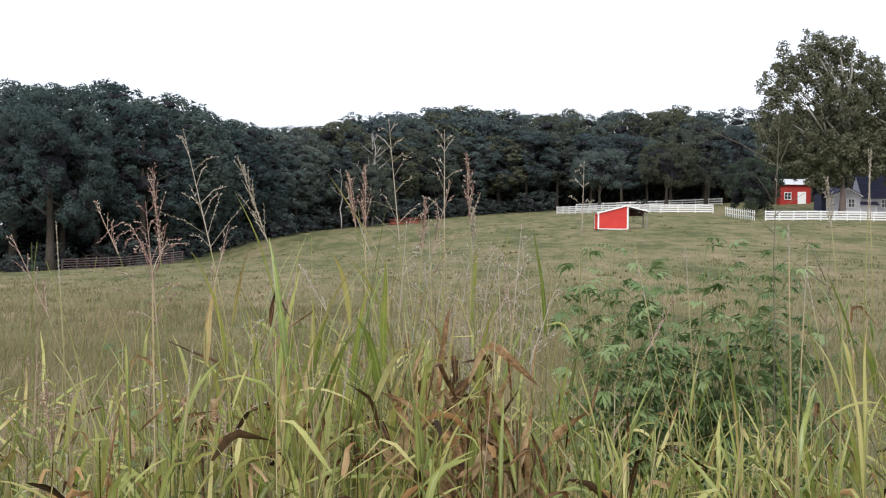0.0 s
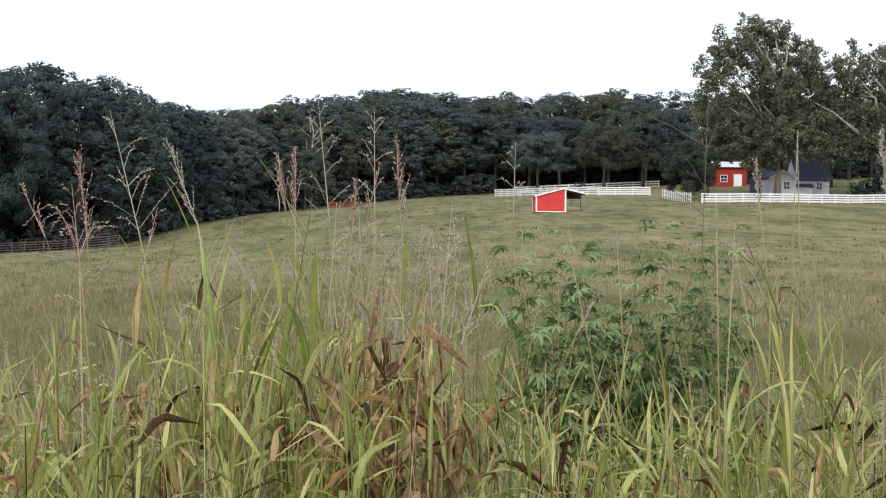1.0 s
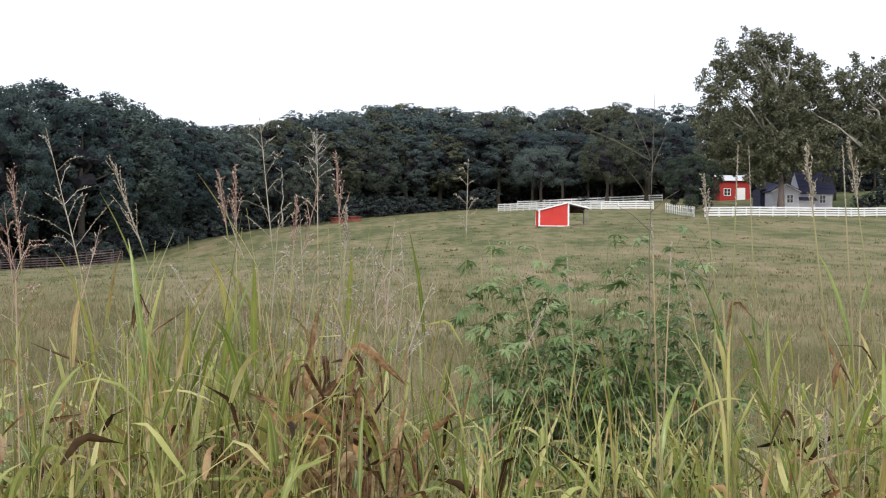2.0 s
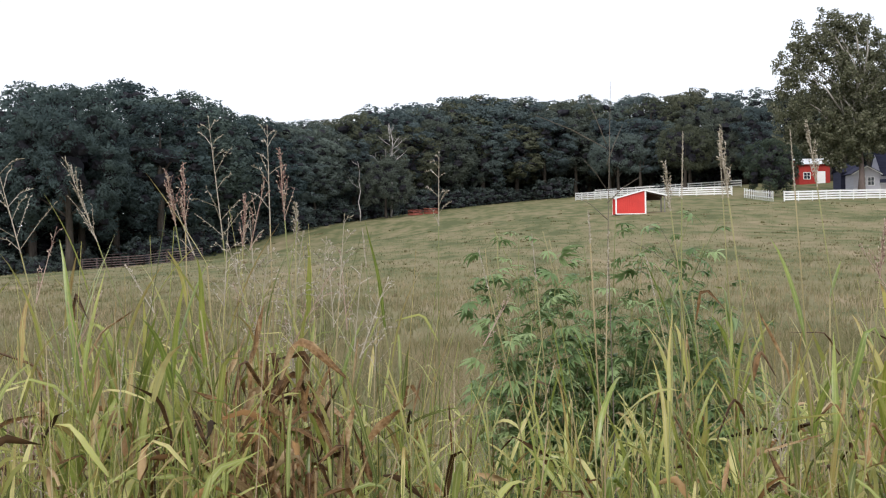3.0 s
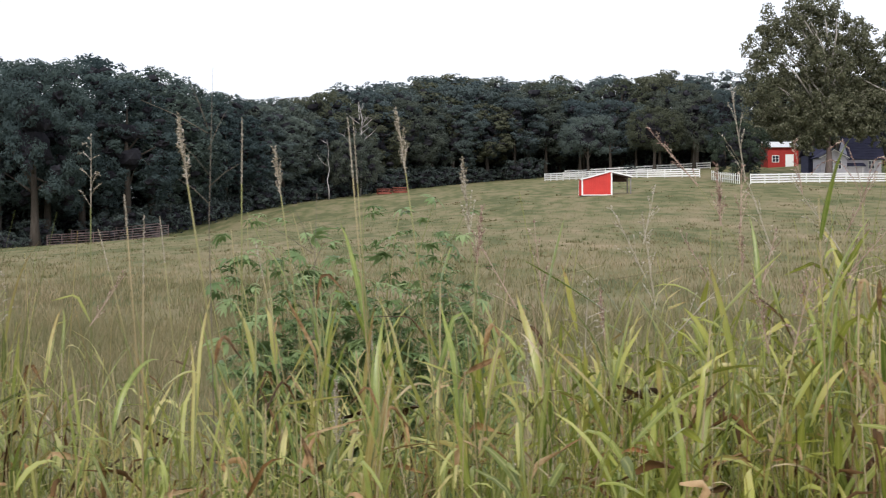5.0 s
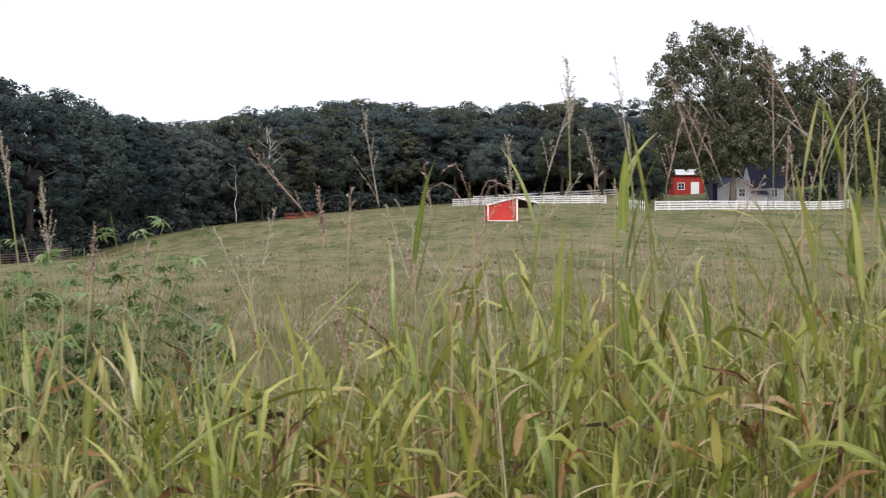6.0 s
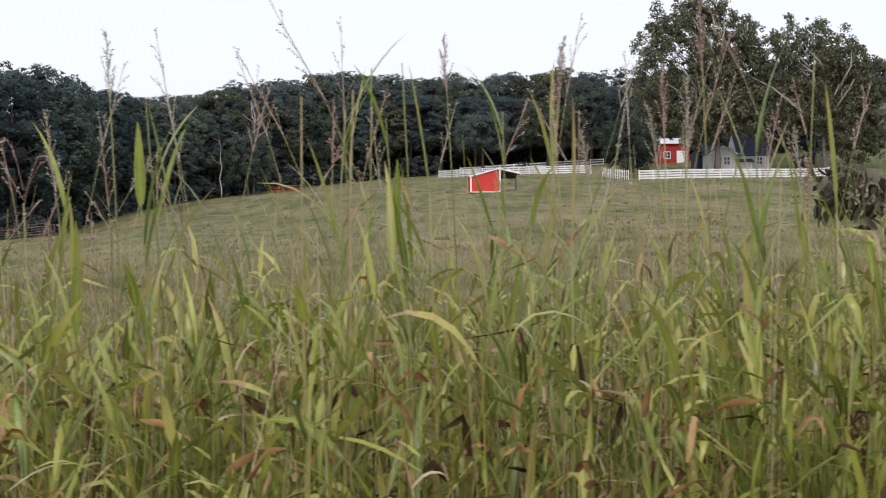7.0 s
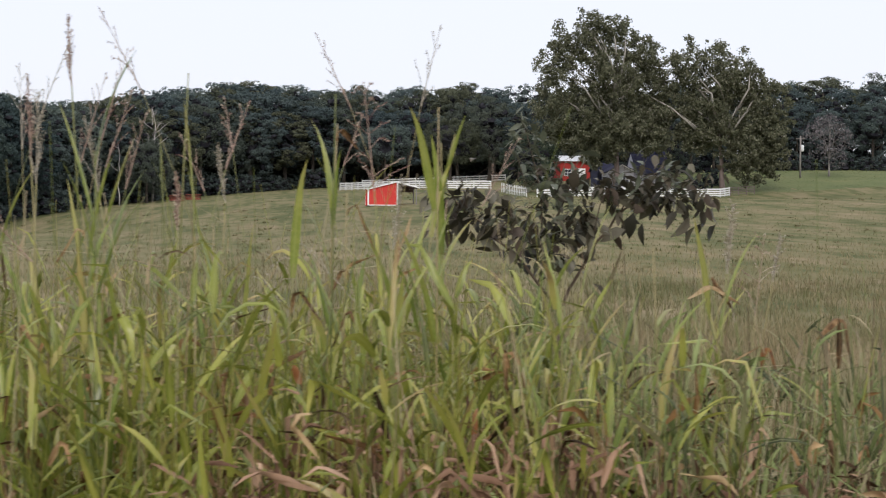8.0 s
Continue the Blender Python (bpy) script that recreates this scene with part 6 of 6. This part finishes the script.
        for k in range(int(n * 1.25)):
            p = Vector((cx + rg.normal() * hx * 0.7, rg.normal() * 0.09, cz + rg.normal() * hz * 0.6))
            pick = (PALE if rg.random() < pale else DARK)
            sc = rg.uniform(0.4, 0.95)
            m = Matrix.Translation(p) @ pose(0, 0, 0, rg.normal() * 50, hang + rg.normal() * 32 - 25, rg.uniform(0, 360)) @ Matrix.Diagonal((sc, sc * rg.uniform(0.7, 1.2), sc, 1))
            part("leaf", pick[int(rg.integers(0, len(pick)))], min(wood, key=lambda b: min((p - q).length for q in b[1]))[0], m=m)
    small = {"sap_leaf": Geo(), "sap_leaf_lit": Geo()}      # small leaves and twigs along the branches
    for cx, cz, hx, hz, n, pale in ((-0.30, 1.66, 0.10, 0.09, 60, 0.0), (-0.10, 1.58, 0.13, 0.08, 60, 0.15), (0.05, 1.48, 0.12, 0.09, 70, 0.25), (0.10, 1.74, 0.12, 0.12, 80, 0.6), (0.0, 1.92, 0.07, 0.09, 40, 1.0), (0.22, 1.62, 0.10, 0.12, 60, 0.3),
                                    (0.40, 1.72, 0.10, 0.08, 60, 0.3), (0.56, 1.76, 0.12, 0.08, 80, 0.4), (0.72, 1.72, 0.08, 0.08, 50, 0.15)):
        for k in range(n):
            p = Vector((cx + rg.normal() * hx * 0.65, rg.normal() * 0.11, cz + rg.normal() * hz * 0.65))
            a = rg.uniform(0, math.tau)
            g = small["sap_leaf_lit" if rg.random() < pale else "sap_leaf"]
            ln = rg.uniform(0.03, 0.085)
            leaflet_geo(g, p, (math.cos(a), math.sin(a) * 0.7, rg.uniform(-0.9, 0.5)), ln, ln * rg.uniform(0.3, 0.5), rg.uniform(0.3, 1.2))
            if k % 5 == 0:
                tube(g, [p, p + Vector((rg.normal() * 0.05, rg.normal() * 0.03, rg.uniform(-0.03, 0.09)))], [0.0013, 0.0006], 3, False)
    for key, g in small.items():
        tagged(part("small_leaves", g.mesh("small_leaves", M[key]), ob), kind="stuff")
    return ob


sapling(5.53, 7.1, frg)


# ---------------------------------------------------------------- tall leafy stalks, dead leaves and odd weeds
for i in range(64):
    x = frg.uniform(2.15, 5.15)
    y = frg.uniform(3.15, 4.6)
    top = frg.uniform(1.2, 1.56) - (0.12 if x > 4.7 else 0) - max(0, 2.9 - x) * 0.28
    lean = frg.normal() * 0.08
    grass_plant((x + lean, y, gz(x, y) - 0.03), (x, y, top), "none", frg, leaves=6, dead=0.12, leaf_len=(0.13, 0.27), leaf_w=(0.010, 0.025), low=0.5, high=0.97, upright=frg.random() < 0.7, yellow=0.08, group="tall leafy stalks")
for i in range(20):
    x = frg.uniform(-1.2, 2.2)
    y = frg.uniform(3.3, 4.6)
    if 0.25 < x < 0.9:
        x += 0.75
    grass_plant((x + frg.normal() * 0.08, y, gz(x, y) - 0.03), (x, y, frg.uniform(1.2, 1.42)), "none", frg, leaves=6, dead=0.25, leaf_len=(0.14, 0.28), leaf_w=(0.008, 0.018), low=0.5, high=0.97, upright=frg.random() < 0.6, yellow=0.4, group="tall leafy stalks")


for x0, x1, n, z0, z1, w in ((-0.55, 0.25, 20, 1.22, 1.44, 0.018), (1.1, 2.0, 16, 1.02, 1.26, 0.024), (4.8, 5.5, 14, 1.22, 1.46, 0.018), (0.3, 1.1, 26, 0.98, 1.22, 0.012)):
    for i in range(n):
        x, y = x0 + (x1 - x0) * (i + frg.random()) / n, frg.uniform(3.2, 4.2)
        grass_plant((x + frg.normal() * 0.06, y, gz(x, y) - 0.03), (x, y, frg.uniform(z0, z1)), "none", frg, leaves=6, dead=0.15, leaf_len=(0.14, 0.3), leaf_w=(0.5 * w, w), low=0.5, high=0.98, upright=frg.random() < 0.75, yellow=0.4, group="tall leafy stalks")


def withered_clump(x, y, z, rg, n, label, spread=0.1):
    """A withered grass whose broad brown leaves hang crumpled from the stem."""
    ob = empty("withered_grass", label, "grass", "withered grasses", pose(x, y, gz(x, y) - 0.03))
    h = z - gz(x, y)
    g = Geo()
    tube(g, [(0, 0, 0), (0.02, 0, h * 0.5), (0, 0, h)], [0.0045, 0.004, 0.0025], 5)
    part("stem", g.mesh("stem", M["dead_blade"]), ob)
    for i in range(n):
        g = Geo()
        b = Vector((rg.normal() * spread * 0.5, rg.normal() * spread * 0.4, h * rg.uniform(0.78, 1.0)))
        blade_geo(g, b, rg.uniform(0, math.tau), rg.uniform(0.09, 0.24), rg.uniform(0.011, 0.027), rg.uniform(5, 60), rg.uniform(80, 150) if rg.random() < 0.55 else 20, rg.uniform(-320, 320), 10, 0.9, rg.uniform(0.05, 0.45))
        part("leaf", g.mesh("leaf", M["rust_blade" if rg.random() < 0.04 and b.z < 0.88 * h else "dead_blade"]), ob)


# the clump of broad green leaves beside the withered ones
for i in range(16):
    x, y = -0.48 + 0.40 * (i + frg.random()) / 16, frg.uniform(3.55, 4.0)
    grass_plant((x + frg.normal() * 0.05, y, gz(x, y) - 0.03), (x, y, frg.uniform(1.12, 1.34)), "none", frg, leaves=7, dead=0.1, leaf_len=(0.2, 0.36), leaf_w=(0.011, 0.021), low=0.5, high=0.98, upright=frg.random() < 0.8, yellow=0.2, group="tall leafy stalks")


WITHER = "withered grass with crumpled reddish brown leaves"
for x, y, z, n in ((0.06, 3.6, 1.22, 12), (-0.02, 3.55, 1.12, 11), (0.17, 3.7, 1.16, 9), (0.0, 3.6, 1.04, 9), (0.09, 3.5, 1.10, 10), (0.12, 3.45, 1.02, 8), (-0.45, 3.6, 1.06, 5), (0.02, 3.66, 1.26, 12), (-0.06, 3.7, 1.22, 9), (-0.28, 3.7, 1.20, 5), (0.14, 3.8, 1.22, 6), (-0.73, 3.85, 1.19, 3), (0.17, 3.9, 1.14, 3), (-0.55, 3.8, 1.15, 5),
                   (1.9, 3.7, 1.12, 5), (2.35, 3.8, 1.2, 5), (2.95, 3.5, 1.25, 4), (3.4, 3.7, 1.22, 5), (3.8, 3.6, 1.18, 5), (4.3, 3.8, 1.2, 5), (5.55, 4.2, 1.2, 4), (5.75, 3.9, 1.28, 2), (5.0, 3.6, 1.1, 4), (5.3, 4.0, 1.12, 4)):
    withered_clump(x, y, z, frg, n, WITHER)


def bare_weed(x, y, z, rg, label):
    """A dry weed: a straight dark stalk with a few long bare branches."""
    ob = empty("dry_weed", label, "weed", "", pose(x, y, gz(x, y) - 0.03))
    h = z - gz(x, y)
    g = Geo()
    tube(g, [(0, 0, 0), (0.01, 0, h * 0.5), (0.0, 0, h * 0.8), (0.012, 0, h)], [0.0021, 0.0017, 0.0011, 0.0005], 5)
    part("stalk", g.mesh("stalk", M["dry_stalk"]), ob)
    for down, dx, dz in ((0.16, -0.153, 0.083), (0.15, -0.05, 0.118), (0.20, 0.05, 0.10), (0.29, 0.09, 0.06), (0.26, -0.06, 0.07), (0.33, -0.08, 0.06)):
        a = Vector((0, 0, h - down))
        b = a + Vector((dx * rg.uniform(0.85, 1.1), rg.normal() * 0.03, dz))
        g = Geo()
        tube(g, [a, a.lerp(b, 0.5) + Vector((0, 0, 0.006)), b], [0.0011, 0.0008, 0.0004], 4)
        part("branch", g.mesh("branch", M["dry_stalk"]), ob)


bare_weed(0.80, 4.0, 1.92, frg, "dry dark weed stalk with bare slanting branches")
bare_weed(1.02, 4.4, 1.62, frg, "dry dark weed stalk with bare branches")

# dark weeds scattered over the pasture
weed_proto = None
for i in range(80):
    y = 30 * math.exp(frg.uniform(0, 1.9))
    x = frg.uniform(-0.28 * y - 1, 0.40 * y + 4)
    if not in_pasture(np.array([x]), np.array([y]))[0]:
        continue
    sc = frg.uniform(0.25, 0.7) * (0.5 + y / 150)
    m = pose(x, y, gz(x, y) - 0.03, 0, 0, frg.uniform(0, 360)) @ Matrix.Diagonal((sc * frg.uniform(0.9, 2.2), sc, sc * frg.uniform(0.4, 0.8), 1))
    if weed_proto is None:
        weed_proto = make_tree("field_weed", "low dark green weed in the pasture", "weed", "weeds in the pasture", "field_weed_leaf", "twig", 77, 0.5, 0.32, 0.0, 0.008, 14, 260, 0.045, 4, lump=0.36, m=m)
    else:
        copy_thing(weed_proto, m)


def leafy_stalk(x, y, z, dx, dz, w, material, bend=6, label="single grass stalk ending in a long leaf"):
    """A stalk whose last leaf rises from (x, y, z) by dx sideways and dz upwards."""
    ob = empty("grass_stalk", label, "grass", "tall leafy stalks", pose(x - dx * 0.35, y, gz(x, y) - 0.03))
    h = z - gz(x, y) + 0.03
    g = Geo()
    tube(g, [(0, 0, 0), (dx * 0.1, 0, h * 0.6), (dx * 0.35, 0, h)], [0.0036, 0.003, 0.002], 5)
    part("stem", g.mesh("stem", M["stem"]), ob)
    g = Geo()
    blade_geo(g, (dx * 0.35, 0, h), 0 if dx > 0 else math.pi, math.hypot(dx, dz), w, math.degrees(math.atan2(abs(dx), dz)) - bend / 2, bend, 25, 9)
    part("leaf", g.mesh("leaf", M[material]), ob)
    for k in range(3):
        g = Geo()
        s = 0.62 + 0.12 * k
        blade_geo(g, (dx * 0.2 * s, 0, h * s), (0 if k % 2 else math.pi) + frg.normal() * 0.5, frg.uniform(0.18, 0.32), frg.uniform(0.010, 0.02), frg.uniform(10, 30), frg.uniform(20, 90), frg.uniform(-60, 60))
        part("leaf", g.mesh("leaf", M["yellow_blade" if frg.random() < 0.4 else "blade"]), ob)


for row in ((-0.13, 3.8, 1.47, -0.14, 0.21, 0.014, "yellow_blade"), (-0.37, 3.9, 1.15, 0.015, 0.26, 0.026, "yellow_blade"), (-0.345, 3.85, 1.12, 0.03, 0.22, 0.022, "blade"), (-0.40, 3.8, 1.08, -0.02, 0.24, 0.018, "blade"), (0.93, 3.84, 1.36, 0.02, 0.06, 0.016, "blade"),
            (1.36, 4.15, 1.36, 0.03, 0.09, 0.024, "blade"), (1.22, 4.27, 1.20, -0.02, 0.13, 0.016, "yellow_blade"), (1.75, 3.9, 1.30, -0.20, 0.12, 0.02, "blade"), (1.95, 3.6, 1.28, 0.16, 0.16, 0.02, "yellow_blade"), (1.60, 3.8, 1.32, 0.05, 0.2, 0.022, "blade"),
            (2.74, 3.6, 1.46, -0.06, 0.30, 0.024, "yellow_blade"), (3.12, 3.8, 1.66, 0.04, 0.19, 0.018, "blade"), (3.30, 3.8, 1.56, -0.05, 0.30, 0.02, "blade"), (3.60, 3.6, 1.45, 0.0, 0.32, 0.024, "yellow_blade"), (4.22, 3.7, 1.50, -0.03, 0.30, 0.024, "blade")):
    leafy_stalk(*row)
leafy_stalk(-0.645, 3.2, 1.02, 0.03, 0.20, 0.024, "rust_blade", label="withered grass stalk with one upright rust-red leaf")
for x, z, dz, w in ((0.014, 1.12, 0.15, 0.034), (0.20, 1.17, 0.13, 0.026), (0.335, 1.12, 0.10, 0.024), (-0.10, 1.10, 0.14, 0.026), (2.36, 1.30, 0.08, 0.03), (3.02, 1.34, 0.06, 0.03), (5.72, 1.20, 0.12, 0.03), (3.9, 1.16, 0.12, 0.03)):
    leafy_stalk(x, 3.75, z, frg.uniform(-0.03, 0.03), dz, w, "dead_blade", label="withered grass stalk with a broad brown leaf")
for x, z, dz in ((0.157, 1.17, 0.12), (-0.20, 1.06, 0.12), (0.42, 1.04, 0.12), (2.9, 1.14, 0.1), (4.0, 1.1, 0.1)):
    leafy_stalk(x, 3.7, z, frg.uniform(-0.02, 0.02), dz, 0.022, "rust_blade", label="withered grass stalk with one upright rust-red leaf")


def hooked_leaf(x, y, z, side, up, length, w, material, kink, label="withered grass stalk with a broken hanging leaf"):
    """A dry stalk whose broad last leaf rises, breaks and hangs down."""
    ob = empty("grass_stalk", label, "grass", "withered grasses", pose(x, y, gz(x, y) - 0.03))
    h = z - gz(x, y) + 0.03
    g = Geo()
    tube(g, [(0.01, 0, 0), (-0.01, 0, h * 0.6), (0, 0, h)], [0.0034, 0.003, 0.002], 5)
    part("stem", g.mesh("stem", M["stem"]), ob)
    g = Geo()
    blade_geo(g, (0, 0, h), 0.15 if side > 0 else math.pi - 0.15, length, w, up, kink, 60 * side, 14, 0.5, 0.30)
    part("leaf", g.mesh("leaf", M[material]), ob)


for row in ((5.685, 3.8, 1.265, 1, 48, 0.19, 0.026, "dead_blade", 122), (5.37, 3.8, 1.36, 1, 60, 0.15, 0.024, "dead_blade", 60), (5.55, 3.8, 1.20, 1, 10, 0.11, 0.024, "rust_blade", 150), (4.10, 3.7, 1.13, -1, 45, 0.17, 0.028, "dead_blade", 40), (4.36, 3.7, 1.15, 1, 30, 0.16, 0.022, "dead_blade", 35),
            (2.30, 3.7, 1.33, 1, 6, 0.12, 0.02, "dead_blade", 165), (2.60, 3.5, 1.10, 1, 62, 0.18, 0.024, "dead_blade", 55)):
    hooked_leaf(*row)
